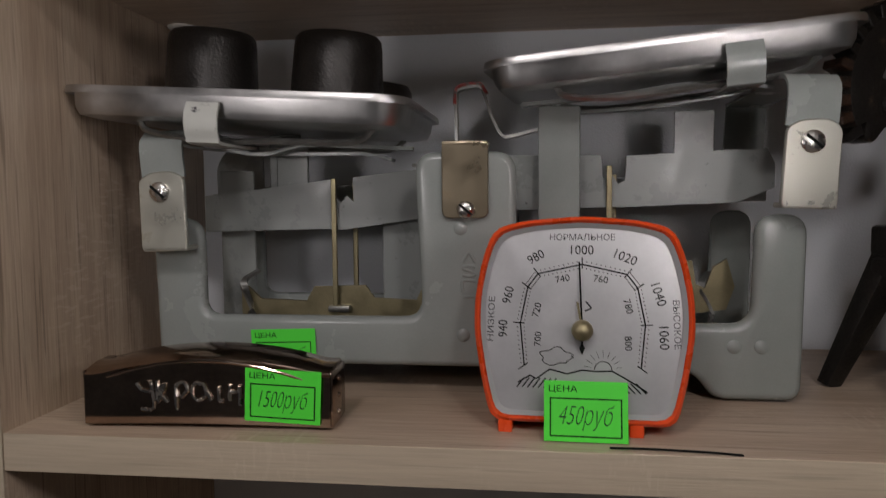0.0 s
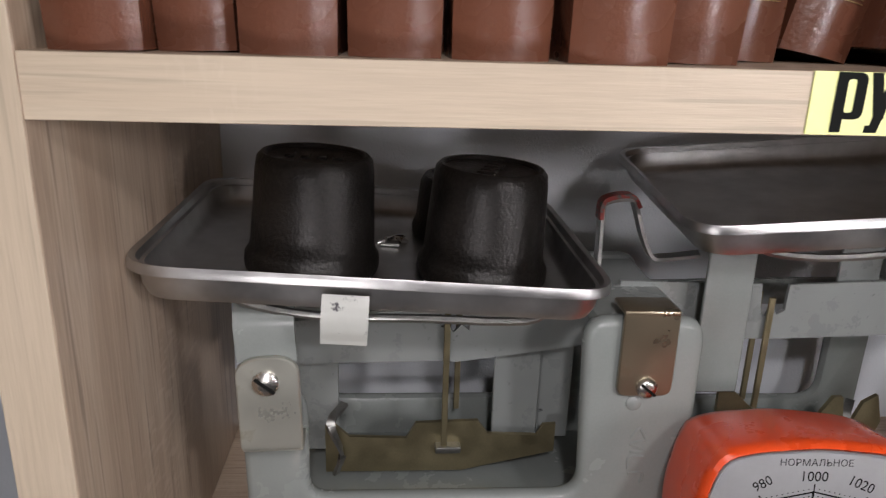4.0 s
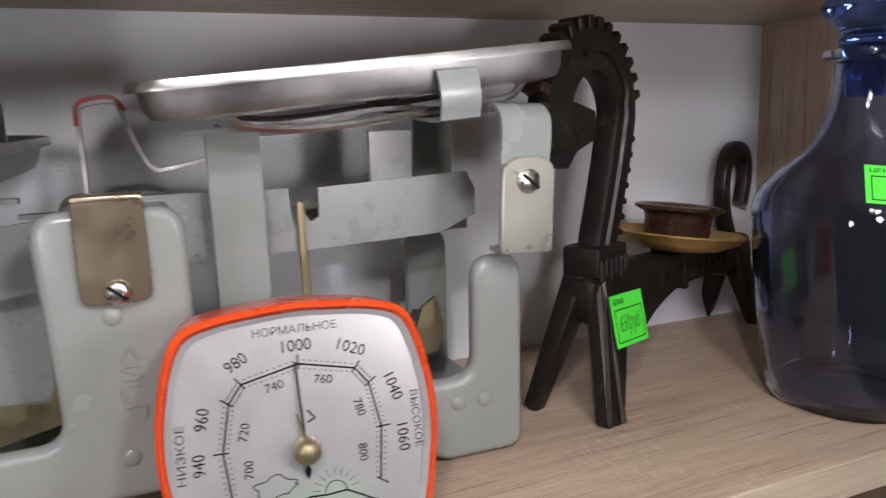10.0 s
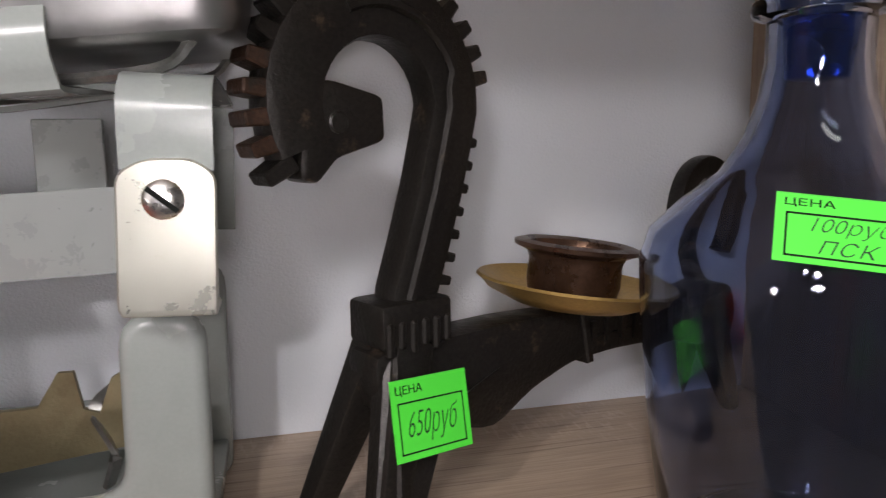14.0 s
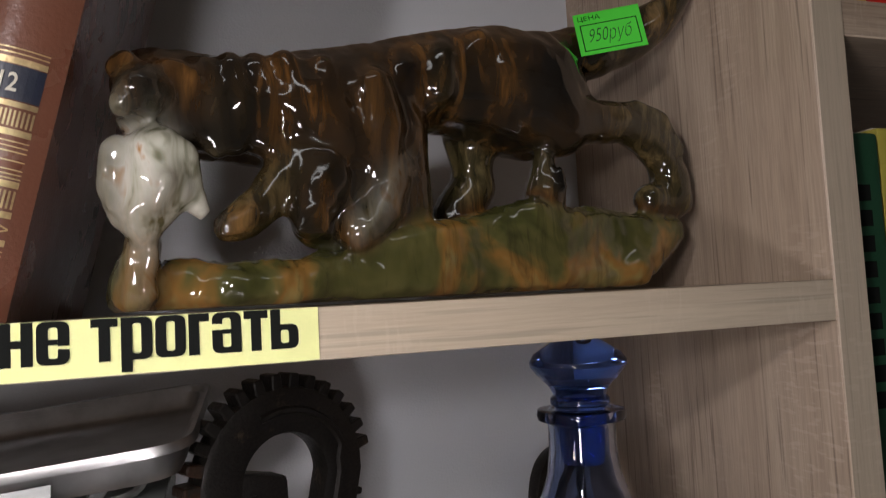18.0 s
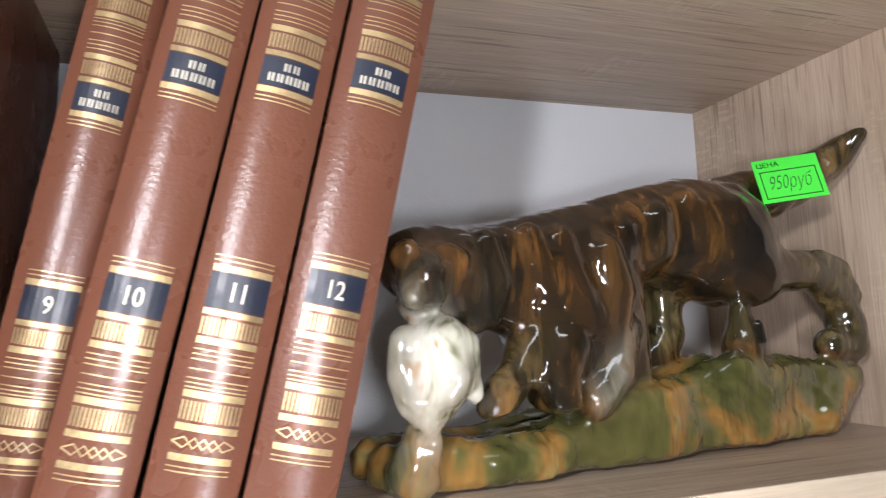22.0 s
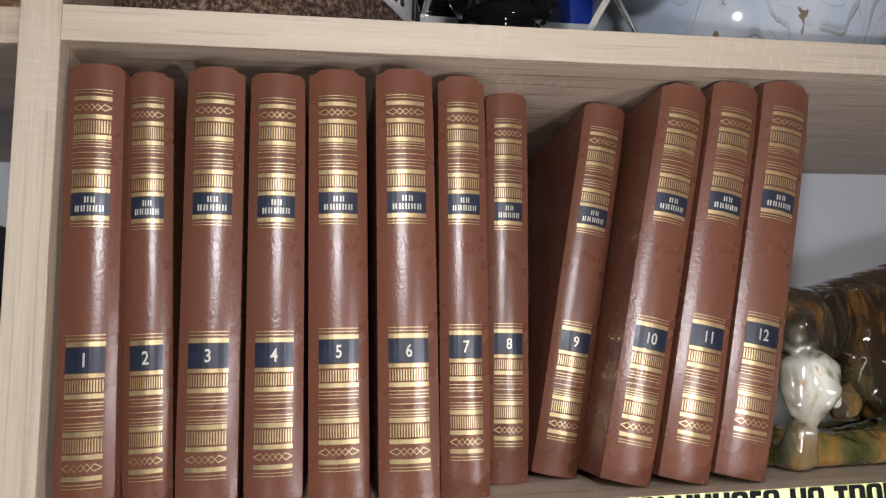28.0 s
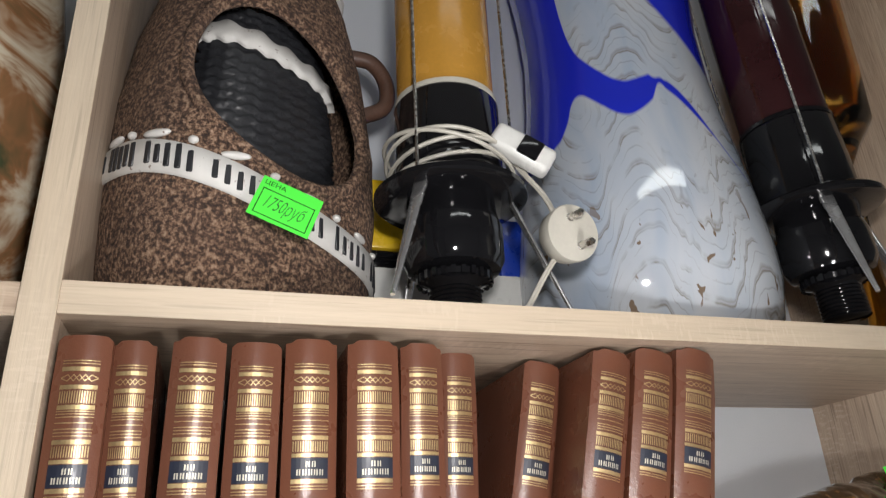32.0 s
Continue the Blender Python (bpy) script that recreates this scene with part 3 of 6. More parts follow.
def end_bracket(x, z_top, tilt):
    """The folded end cap that carries a beam: a grey band over a pale plated cheek with one screw."""
    b = bmesh.new()
    pathp = [(0.0, -0.0125, -0.004), (0.0, -0.0135, 0.010), (0.0, -0.0105, 0.0155), (0.0, -0.003, 0.0185), (0.0, 0.02, 0.0185), (0.0, 0.080, 0.0165), (0.0, 0.086, 0.012), (0.0, 0.0875, -0.03)]
    b = sweep(curve_through(pathp, 4), rect(0.0018, 0.0215), (1, 0, 0))
    m = Matrix.Translation((x, 0, z_top)) @ turn(0, tilt, 0)
    # the section's first side lies along x
    bmesh.ops.transform(b, matrix=m, verts=b.verts[:])
    part("bracket_band", b, ENAMEL, scale)
    out = rounded([(-0.0118, -0.0395), (-0.0112, -0.005), (-0.005, -0.0015), (0.006, -0.0012), (0.0115, -0.005), (0.0112, -0.0395)], [0.003, 0.003, 0.003, 0.003, 0.003, 0.003])
    b = prism(out, -0.0165, -0.0135, 0.0005, 1)
    bmesh.ops.transform(b, matrix=m, verts=b.verts[:])
    cheek = part("cheek", b, PLATED, scale, "pale plated cheek plate")
    b = box(-0.0112, -0.0165, -0.0395, 0.0112, -0.004, -0.0372, 0.0008)
    bmesh.ops.transform(b, matrix=m, verts=b.verts[:])
    part("cheek_fold", b, PLATED, scale)
    p = m @ Vector((-0.0005, -0.0164, -0.011))
    screw("screw", scale, tuple(p), 0.0048, 0.0028)


end_bracket(-0.1465, 0.1110, -2)
# rear cheek of the end cap, with its rivet, and the rear upright
b = prism(rounded([(-0.161, 0.076), (-0.162, 0.116), (-0.155, 0.1265), (-0.132, 0.1265), (-0.132, 0.076)], [0.004, 0.010, 0.010, 0.001, 0.003]), 0.0790, 0.0812, 0.0005, 1)
part("rear_cheek", b, BEAMP, scale)
b = lathe([(0.003, 0), (0.003, 0.0008), (0.002, 0.0014), (0.0003, 0.0016)], 14)
bmesh.ops.transform(b, matrix=Matrix.Translation((-0.152, 0.0788, 0.104)) @ Matrix.Rotation(radians(90), 4, "X"), verts=b.verts[:])
part("rivet", b, STEEL_DULL, scale)
end_bracket(0.149, 0.1298, 2)


def tray(label, m):
    """A shallow pressed-steel weighing tray with a rolled rim, on a bent wire and strap carrier."""
    t = thing("scale_tray", label, "tray")
    t.matrix_world = m
    w, d = 0.0795, 0.0615
    rows = [(0.88, -0.0145, 0.010), (0.965, -0.0130, 0.013), (0.99, -0.0095, 0.015), (1.0, -0.003, 0.016), (1.01, -0.0005, 0.016), (1.035, 0.0, 0.017), (1.045, -0.0015, 0.018), (1.045, -0.0035, 0.018)]
    rows_in = [(0.98, -0.003, 0.015), (0.96, -0.0095, 0.013), (0.92, -0.012, 0.012), (0.5, -0.0125, 0.01), (0.02, -0.0125, 0.005)]
    bm = bmesh.new()

    def ring(k, z, r):
        pts = rounded([(-w * k, -d * k), (w * k, -d * k), (w * k, d * k), (-w * k, d * k)], r, 6)
        return [bm.verts.new((x, y, z)) for x, y in pts]

    rings = [ring(0.02, -0.0147, 0.005)] + [ring(*q) for q in rows]
    rings += [ring(*q) for q in rows_in]
    for a, b in zip(rings, rings[1:]):
        for k in range(len(a)):
            bm.faces.new((a[k], a[(k + 1) % len(a)], b[(k + 1) % len(b)], b[k]))
    bm.faces.new(rings[0][::-1])
    bm.faces.new(rings[-1])
    bmesh.ops.recalc_face_normals(bm, faces=bm.faces[:])
    part("pan", smooth(bm, 50), TRAYM, t)
    return t


TL = Matrix.Translation((0.0822, 0.1050, 0.1466)) @ turn(1.0, 3.2, 0)
TR = Matrix.Translation((0.2815, 0.1185, 0.1690)) @ turn(3.6, -4.9, -4)
tray_l = tray("shallow brushed-steel weighing tray holding two iron weights", TL)
tray_r = tray("empty shallow brushed-steel weighing tray with dulled floor", TR)
for t_, sgn in ((tray_l, 1), (tray_r, -1)):
    # painted strap clip at the front, wire frame beneath
    x = -0.0095 if sgn > 0 else 0.03
    pts = [(x, -0.0634, -0.0065), (x, -0.0660, -0.013), (x, -0.0640, -0.0215), (x, -0.054, -0.0245), (x, 0.02, -0.0235), (x, 0.055, -0.0195)]
    part("strap_clip", sweep(curve_through(pts, 4), rect(0.0014, 0.0155), (1, 0, 0)), CHIPPED if sgn > 0 else ENAMEL, t_, "chipped pale painted strap" if sgn > 0 else "grey painted strap")
    for yy in (-0.045, 0.04):
        pts = [(-0.050, yy, -0.0140), (-0.045, yy, -0.0190), (-0.02, yy, -0.0225), (0.02, yy, -0.0215), (0.055, yy, -0.0205), (0.065, yy, -0.0140)]
        part("carrier_wire", sweep(curve_through(pts, 4), circle(0.0016, 6)), STEEL_DULL, t_)
    part("carrier_bar", sweep(curve_through([(-0.055, 0.0, -0.020), (-0.045, 0, -0.0245), (0, 0, -0.0265), (0.05, 0, -0.0245), (0.066, 0.0, -0.027)], 4), rect(0.012, 0.0016)), ENAMEL, t_)
# front arms under the trays, between bracket and column
part("support_arm", sweep(curve_through([(-0.128, 0.016, 0.1235), (-0.118, 0.018, 0.120), (-0.105, 0.020, 0.1195), (-0.085, 0.020, 0.1235), (-0.06, 0.020, 0.1225), (-0.030, 0.022, 0.121)], 5), rect(0.0075, 0.0018)), ENAMEL, scale)
part("support_arm", sweep(curve_through([(0.140, 0.012, 0.1455), (0.122, 0.014, 0.1480), (0.10, 0.018, 0.1485), (0.075, 0.020, 0.1455), (0.04, 0.020, 0.1425), (0.025, 0.022, 0.1415)], 5), rect(0.0075, 0.0018)), ENAMEL, scale)
part("tray_post", box(0.0330, 0.029, 0.070, 0.0540, 0.031, 0.1420, 0.0005, 1), ENAMEL, scale)
part("tray_post", box(-0.112, 0.048, 0.098, -0.094, 0.050, 0.128, 0.0005, 1), ENAMEL, scale)
# bent wire pointer with red tip over the column
pts = [(-0.034, 0.042, 0.1135), (-0.014, 0.044, 0.1140), (-0.0105, 0.046, 0.1195), (-0.0105, 0.047, 0.1475), (-0.009, 0.047, 0.1535), (0.0015, 0.047, 0.1550), (0.0045, 0.047, 0.151), (0.009, 0.047, 0.138), (0.014, 0.047, 0.129), (0.020, 0.046, 0.1285), (0.034, 0.042, 0.1315)]
part("stop_bracket", sweep(curve_through(pts, 4), rect(0.0016, 0.0065), (0, 1, 0)), STEEL_DULL, scale)
part("red_tip", sweep(curve_through([(-0.0112, 0.047, 0.146), (-0.0098, 0.047, 0.1545), (0.0015, 0.047, 0.1566), (0.0058, 0.047, 0.1515)], 4), rect(0.0018, 0.0068), (0, 1, 0)), REDP, scale, "worn red paint")

# cast-iron weights on the tray
w0 = None
for x, y, rz in ((-0.0245, -0.0215, 0), (0.0405, -0.0215, 70)):
    m = TL @ Matrix.Translation((x, y, -0.0123)) @ turn(0, 0, rz)
    if w0 is None:
        w0 = thing("weight", "black cast-iron one-piece scale weight with a worn recessed top", "weight", group="weights on the tray")
        w0.matrix_world = m
        prof = [(0.0225, 0), (0.0248, 0.0006), (0.0253, 0.0025), (0.0251, 0.0062), (0.0239, 0.008), (0.0231, 0.011), (0.0216, 0.038), (0.021, 0.0422), (0.0194, 0.044), (0.0181, 0.044), (0.0174, 0.0425), (0.002, 0.0422)]
        part("body", lathe(prof, 40), IRON_W, w0)
        for k in range(4):
            part("raised_figure", box(-0.011 + 0.0058 * k, -0.0035, 0.0418, -0.0073 + 0.0058 * k, 0.0035, 0.0432, 0.0004, 1), IRON_W, w0)
    else:
        copy_thing(w0, m)
# a broader, lower weight stands behind the second
m = TL @ Matrix.Translation((0.0430, 0.0305, -0.0123))
w3 = thing("weight", "broader and lower black cast-iron scale weight behind another", "weight", group="weights on the tray")
w3.matrix_world = m
part("body", lathe([(0.0255, 0), (0.0278, 0.0008), (0.0282, 0.004), (0.0268, 0.008), (0.0258, 0.024), (0.0240, 0.0275), (0.0215, 0.028), (0.0205, 0.0265), (0.002, 0.0262)], 40), IRON_W, w3)
# small wing nut and clip lying between the weights
clip = thing("metal_clip", "small crumpled steel wire clip lying on the tray", "clip")
clip.matrix_world = TL @ Matrix.Translation((0.006, 0.010, -0.0117))
part("loop", sweep([(0.006 * math.cos(a * 0.7), 0.003 * math.sin(a * 1.3), 0.0015 + 0.0015 * math.sin(a)) for a in range(0, 12)], circle(0.0009, 6)), STEEL, clip)
part("tab", box(-0.005, -0.003, -0.0005, 0.003, 0.002, 0.001, 0.0003, 1), STEEL_DULL, clip)

price_tag("green price card stuck on the scale's front plate", (0.0965, 0.0708, 0.0205), turn(0, -2, -1), "750руб", 0.033, 0.0225)
# ---- barometer ----
def baro_outline(k=1.0, inset=0.0):
    """The bulged square of the case, wider above its middle."""
    pts = []
    w_top, w_mid, w_bot, h0, h1 = 0.0365, 0.0452, 0.0372, 0.0045, 0.0895
    side = [(w_bot, h0), (0.0415, 0.022), (0.0447, 0.042), (0.0443, 0.057), (0.041, 0.0735), (w_top, 0.0845)]
    top = [(0.024, 0.0878), (0.0, 0.0897), (-0.024, 0.0878)]
    pts = side + top + [(-x, z) for x, z in reversed(side)]
    cz = 0.047
    out = []
    for x, z in rounded(pts, 0.006, 3):
        sx = (1 - inset / 0.045) * k
        out.append((x * sx, cz + (z - cz) * (1 - inset / 0.043) * k))
    return out


baro = thing("barometer", "table barometer with silver dial in an orange-red plastic case", "barometer")
baro.matrix_world = Matrix.Translation((0.2385, 0.0175, 0)) @ turn(-8, 0, -3)
bm = bmesh.new()
rings = []
for _, y, ins in [(0, 0.0045, 0.0035), (0, 0.0015, 0.003), (0, 0.0, 0.0018), (0, 0.0012, 0.0004), (0, 0.005, 0.0), (0, 0.033, 0.0008), (0, 0.041, 0.0035), (0, 0.044, 0.009)]:
    rings.append([bm.verts.new((x, y, z)) for x, z in baro_outline(1.0, ins)])
for a, b in zip(rings, rings[1:]):
    for k in range(len(a)):
        bm.faces.new((a[k], a[(k + 1) % len(a)], b[(k + 1) % len(b)], b[k]))
bm.faces.new(rings[-1])
bmesh.ops.recalc_face_normals(bm, faces=bm.faces[:])
part("case", smooth(bm, 45), ORANGE, baro)
part("dial", prism(baro_outline(1.0, 0.0035), 0.0035, 0.005), DIAL, baro, "brushed silver dial")
bm = bmesh.new()
r1, r2 = baro_outline(1.0, 0.0030), baro_outline(1.0, 0.0048)
va, vb = [bm.verts.new((x, 0.0008, z)) for x, z in r1], [bm.verts.new((x, 0.0030, z)) for x, z in r2]
for k in range(len(va)):
    bm.faces.new((va[k], va[(k + 1) % len(va)], vb[(k + 1) % len(vb)], vb[k]))
part("bezel", smooth(bm), DIAL, baro)
for x in (-0.031, 0.0215):
    part("foot", box(x - 0.003, 0.001, 0.0, x + 0.003, 0.02, 0.008, 0.001), ORANGE, baro)
HZ = 0.0425
YD = 0.0034
bm = bmesh.new()


def dial_mark(bm, x0, z0, x1, z1, w, y=YD):
    d = Vector((x1 - x0, 0, z1 - z0))
    nrm = Vector((-d.z, 0, d.x)).normalized() * w / 2
    p, q = Vector((x0, y, z0)), Vector((x1, y, z1))
    bm.faces.new([bm.verts.new(v) for v in (p - nrm, q - nrm, q + nrm, p + nrm)])


def scale_line(t):
    """The dial's bent scale, from its lower end on one side over the top to the other."""
    pts = [(-0.0235, 0.0275), (-0.0252, 0.045), (-0.0222, 0.060), (-0.018, 0.0655), (0.0, 0.0695), (0.018, 0.0655), (0.0222, 0.060), (0.0252, 0.045), (0.0235, 0.0275)]
    k = t * (len(pts) - 1)
    i = min(int(k), len(pts) - 2)
    a, b = Vector(pts[i]), Vector(pts[i + 1])
    return a.lerp(b, k - i)


for k in range(64):
    a, b = scale_line(k / 64), scale_line((k + 1) / 64)
    dial_mark(bm, a.x, a.y, b.x, b.y, 0.0006)
for k in range(81):
    a = scale_line(k / 80)
    d = (a - Vector((0, 0.044))).normalized()
    if k % 10 == 0:
        dial_mark(bm, a.x - d.x * 0.0018, a.y - d.y * 0.0018, a.x + d.x * 0.003, a.y + d.y * 0.003, 0.0005)
    else:
        for e in (0.0014, -0.0014):
            dial_mark(bm, a.x + d.x * (e - 0.00022), a.y + d.y * (e - 0.00022), a.x + d.x * (e + 0.00022), a.y + d.y * (e + 0.00022), 0.00045)
part("dial_scale", bm, INK, baro)["kind"] = "stuff"


def dial_text(text, x, z, rot, h, w=None):
    lettering("dial_text", text, 0.004, INK_GREY if text.isalpha() else INK, baro, Matrix.Translation((x, YD, z)) @ turn(0, -rot, 0) @ FACE, 0.00003, 0, w, 0, h)


INK_GREY = mat("grey_ink", (0.045, 0.045, 0.05), 0.6)
for t_, x, z, rot in (("940", -0.0325, 0.0425, 90), ("960", -0.0305, 0.0565, 78), ("980", -0.019, 0.0725, 30), ("1000", 0.0, 0.0755, 0), ("1020", 0.0175, 0.0725, -22), ("1040", 0.0305, 0.0575, -72), ("1060", 0.0325, 0.040, -88)):
    dial_text(t_, x, z, rot, 0.0038, 0.0092 if len(t_) == 4 else 0.0070)
for t_, x, z, rot in (("700", -0.018, 0.0385, 88), ("720", -0.0185, 0.0505, 76), ("740", -0.008, 0.0635, 12), ("760", 0.0075, 0.0635, -8), ("780", 0.0185, 0.0525, -76), ("800", 0.0185, 0.0375, -88)):
    dial_text(t_, x, z, rot, 0.0028, 0.0058)
dial_text("НОРМАЛЬНОЕ", 0.0, 0.0808, 0, 0.0027, 0.0265)
dial_text("НИЗКОЕ", -0.0375, 0.0465, 88, 0.0027, 0.0185)
dial_text("ВЫСОКОЕ", 0.0375, 0.0455, -88, 0.0027, 0.0195)
# cloud, sun and hills drawn at the dial's foot
bm = bmesh.new()


def stroke(bm, pts, w=0.00035, close=False):
    q = list(pts) + ([pts[0]] if close else [])
    for a, b in zip(q, q[1:]):
        dial_mark(bm, a[0], a[1], b[0], b[1], w)


stroke(bm, [(-0.0105 + 0.0062 * math.cos(a / 4) * (1 + 0.18 * math.sin(a * 1.3)), 0.0315 + 0.0034 * math.sin(a / 4) * (1 + 0.2 * math.cos(a * 1.1))) for a in range(0, 26)], 0.00035, True)
stroke(bm, [(0.0085 + 0.0035 * math.cos(a), 0.0265 + 0.0035 * math.sin(a)) for a in [k * math.pi / 8 for k in range(9)]])
for k in range(9):
    a = math.pi * (k + 0.5) / 9
    stroke(bm, [(0.0085 + 0.005 * math.cos(a), 0.0265 + 0.005 * math.sin(a)), (0.0085 + 0.0078 * math.cos(a), 0.0265 + 0.0078 * math.sin(a))], 0.00018)
hill = [(-0.026, 0.0205), (-0.021, 0.0235), (-0.0185, 0.0222), (-0.013, 0.0262), (-0.006, 0.0245), (0.0, 0.0262), (0.006, 0.0258), (0.012, 0.0262), (0.017, 0.0235), (0.021, 0.0212), (0.026, 0.018)]
stroke(bm, hill, 0.0006)
for k in range(7):
    x = -0.0235 + 0.0022 * k
    stroke(bm, [(x, 0.0225), (x - 0.003, 0.0185)], 0.00055)
    stroke(bm, [(-x - 0.002, 0.0215), (-x + 0.002, 0.0175)], 0.00055)
part("dial_drawing", bm, INK, baro)
ndl = bmesh.new()
dial_mark(ndl, 0.0, HZ, -0.0012, 0.0705, 0.0007, 0.002)
dial_mark(ndl, 0.0, HZ, 0.0, 0.0355, 0.0009, 0.002)
ndl.faces.new([ndl.verts.new(v) for v in ((0, 0.0019, 0.0375), (0.0012, 0.0019, 0.0352), (0, 0.0019, 0.0325), (-0.0012, 0.0019, 0.0352))])
part("needle", ndl, INK, baro)
bm = bmesh.new()
dial_mark(bm, -0.0004, HZ + 0.003, -0.002, HZ + 0.0115, 0.0009, 0.0015)
part("set_hand", bm, BRASS, baro)
bm = bmesh.new()
stroke(bm, [(0.0015, HZ + 0.0118), (0.0038, HZ + 0.009), (0.0012, HZ + 0.0078)], 0.0007)
part("dial_mark", bm, INK_GREY, baro)
bm = lathe([(0.0042, 0), (0.0044, 0.002), (0.004, 0.0042), (0.0028, 0.0056), (0.001, 0.0062), (0.0001, 0.0063)], 24)
bmesh.ops.transform(bm, matrix=Matrix.Translation((0, 0.0012, HZ)) @ FACE, verts=bm.verts[:])
part("hand_knob", bm, BRASS, baro, "round brass setting knob")
price_tag("green price card leaning on the barometer's dial", (0.2395, 0.0120, 0.0120), turn(-12, 0, -2), "450руб", 0.0325, 0.0235)

# ---- harmonica ----
harm = thing("harmonica", "bronze-chromed metal harmonica with raised lettering on its bowed cover", "harmonica")
harm.matrix_world = Matrix.Translation((0.0825, 0.0240, 0.0)) @ turn(0, 0, 2)
HL = 0.0530


bm = bmesh.new()
n = 28
rows = []
for i in range(n + 1):
    x = -HL + 2 * HL * i / n
    e = max(0.0, 1 - (abs(x) / (0.9 * HL)) ** 2)
    # front face, bowed upward in the middle
    prof = [(-0.0115, 0.0015 + 0.0008 * e), (-0.0122, 0.006), (-0.0112, 0.014), (-0.0118 - 0.001 * e, 0.0228 + 0.0066 * e), (-0.0095, 0.0246 + 0.0068 * e), (-0.002, 0.0262 + 0.0072 * e), (0.008, 0.0266 + 0.0066 * e), (0.0125, 0.0235 + 0.004 * e), (0.0125, 0.0015)]
    rows.append([bm.verts.new((x, y, z)) for y, z in prof])
for a, b in zip(rows, rows[1:]):
    for k in range(len(a)):
        bm.faces.new((a[k], b[k], b[(k + 1) % len(a)], a[(k + 1) % len(a)]))
bm.faces.new(rows[0])
bm.faces.new(rows[-1][::-1])
bmesh.ops.recalc_face_normals(bm, faces=bm.faces[:])
part("cover", smooth(bm, 40), CHROME, harm)
part("lip", sweep([(-0.042 + 0.084 * k / 20, -0.0131 - 0.0012 * (1 - (abs(k - 10) / 10) ** 2), 0.0222 + 0.0075 * (1 - ((k - 10) / 10) ** 2)) for k in range(21)], circle(0.0007, 6)), CHROME, harm, "thin bright folded lip")
part("end_plate", box(HL - 0.0004, -0.011, 0.001, HL + 0.001, 0.012, 0.0245, 0.0006), CHROME, harm)
part("end_plate", box(-HL - 0.001, -0.011, 0.001, -HL + 0.0004, 0.012, 0.0245, 0.0006), CHROME, harm)
for zz in (0.005, 0.0125, 0.020):
    bm = lathe([(0.0013, 0), (0.0011, 0.0007), (0.0002, 0.0011)], 10)
    bmesh.ops.transform(bm, matrix=Matrix.Translation((HL + 0.0009, 0.0, zz)) @ Matrix.Rotation(radians(90), 4, "Y"), verts=bm.verts[:])
    part("rivet", bm, CHROME, harm)
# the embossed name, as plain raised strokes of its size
# bright steel puts the light that their polish catches into the colour
for k, pts in enumerate(([(-0.0295, 0.0195), (-0.027, 0.0165), (-0.023, 0.0165), (-0.0235, 0.0205), (-0.0225, 0.009), (-0.028, 0.0085)], [(-0.0205, 0.0205), (-0.0205, 0.0115), (-0.017, 0.0195), (-0.0198, 0.016), (-0.0165, 0.0115)],
                         [(-0.0125, 0.0195), (-0.0125, 0.0085), (-0.0125, 0.018), (-0.009, 0.020), (-0.0075, 0.017), (-0.0105, 0.0135)], [(-0.0005, 0.0195), (-0.0045, 0.0195), (-0.0055, 0.015), (-0.003, 0.0125), (0.0005, 0.015), (-0.0005, 0.0195), (0.0025, 0.0125)],
                         [(0.006, 0.0185), (0.006, 0.0125), (0.0075, 0.0125)], [(0.011, 0.0195), (0.0105, 0.0125), (0.0108, 0.016), (0.0145, 0.0165), (0.015, 0.019), (0.0148, 0.0105)])):
    path = curve_through([(x, -0.0119 - 0.0004 * (z > 0.015), z) for x, z in pts], 3)
    part("raised_stroke", sweep(path, circle(0.0008, 6), (0, 1, 0)), STEEL, harm)
price_tag("green price card stuck on the harmonica's cover", (0.1165, 0.0118, 0.0150), turn(2, 3, 2), "1500руб", 0.0320, 0.0225)

# ---- hand-lettered warning strip on the middle shelf's edge ----
sign = thing("paper_sign", "yellow paper strip with black print taped to the shelf edge", "sign")
sign.matrix_world = Matrix.Translation((0.2950, -0.0012, 0.2085))
bm = bmesh.new()
nn = 16
cols = [[bm.verts.new(((i / nn - 0.5) * 0.2055, y - 0.0004 * math.sin(i * 0.9), z)) for y in (0, 0.0005) for z in (-0.0079, 0.0079)] for i in range(nn + 1)]
for a, b in zip(cols, cols[1:]):
    for q in ((0, 1), (1, 3), (3, 2), (2, 0)):
        bm.faces.new((a[q[0]], b[q[0]], b[q[1]], a[q[1]]))
bmesh.ops.recalc_face_normals(bm, faces=bm.faces[:])
part("paper", bm, YELLOW, sign)


# heavy narrow letters, each built from bars and rounded bowls on a height of one
def glyph_bar(out, x0, z0, x1, z1, w):
    """A slanted or upright stroke between two heights, w wide."""
    out.append(((x0 - w / 2, z0), (x0 + w / 2, z0), (x1 + w / 2, z1), (x1 - w / 2, z1)))


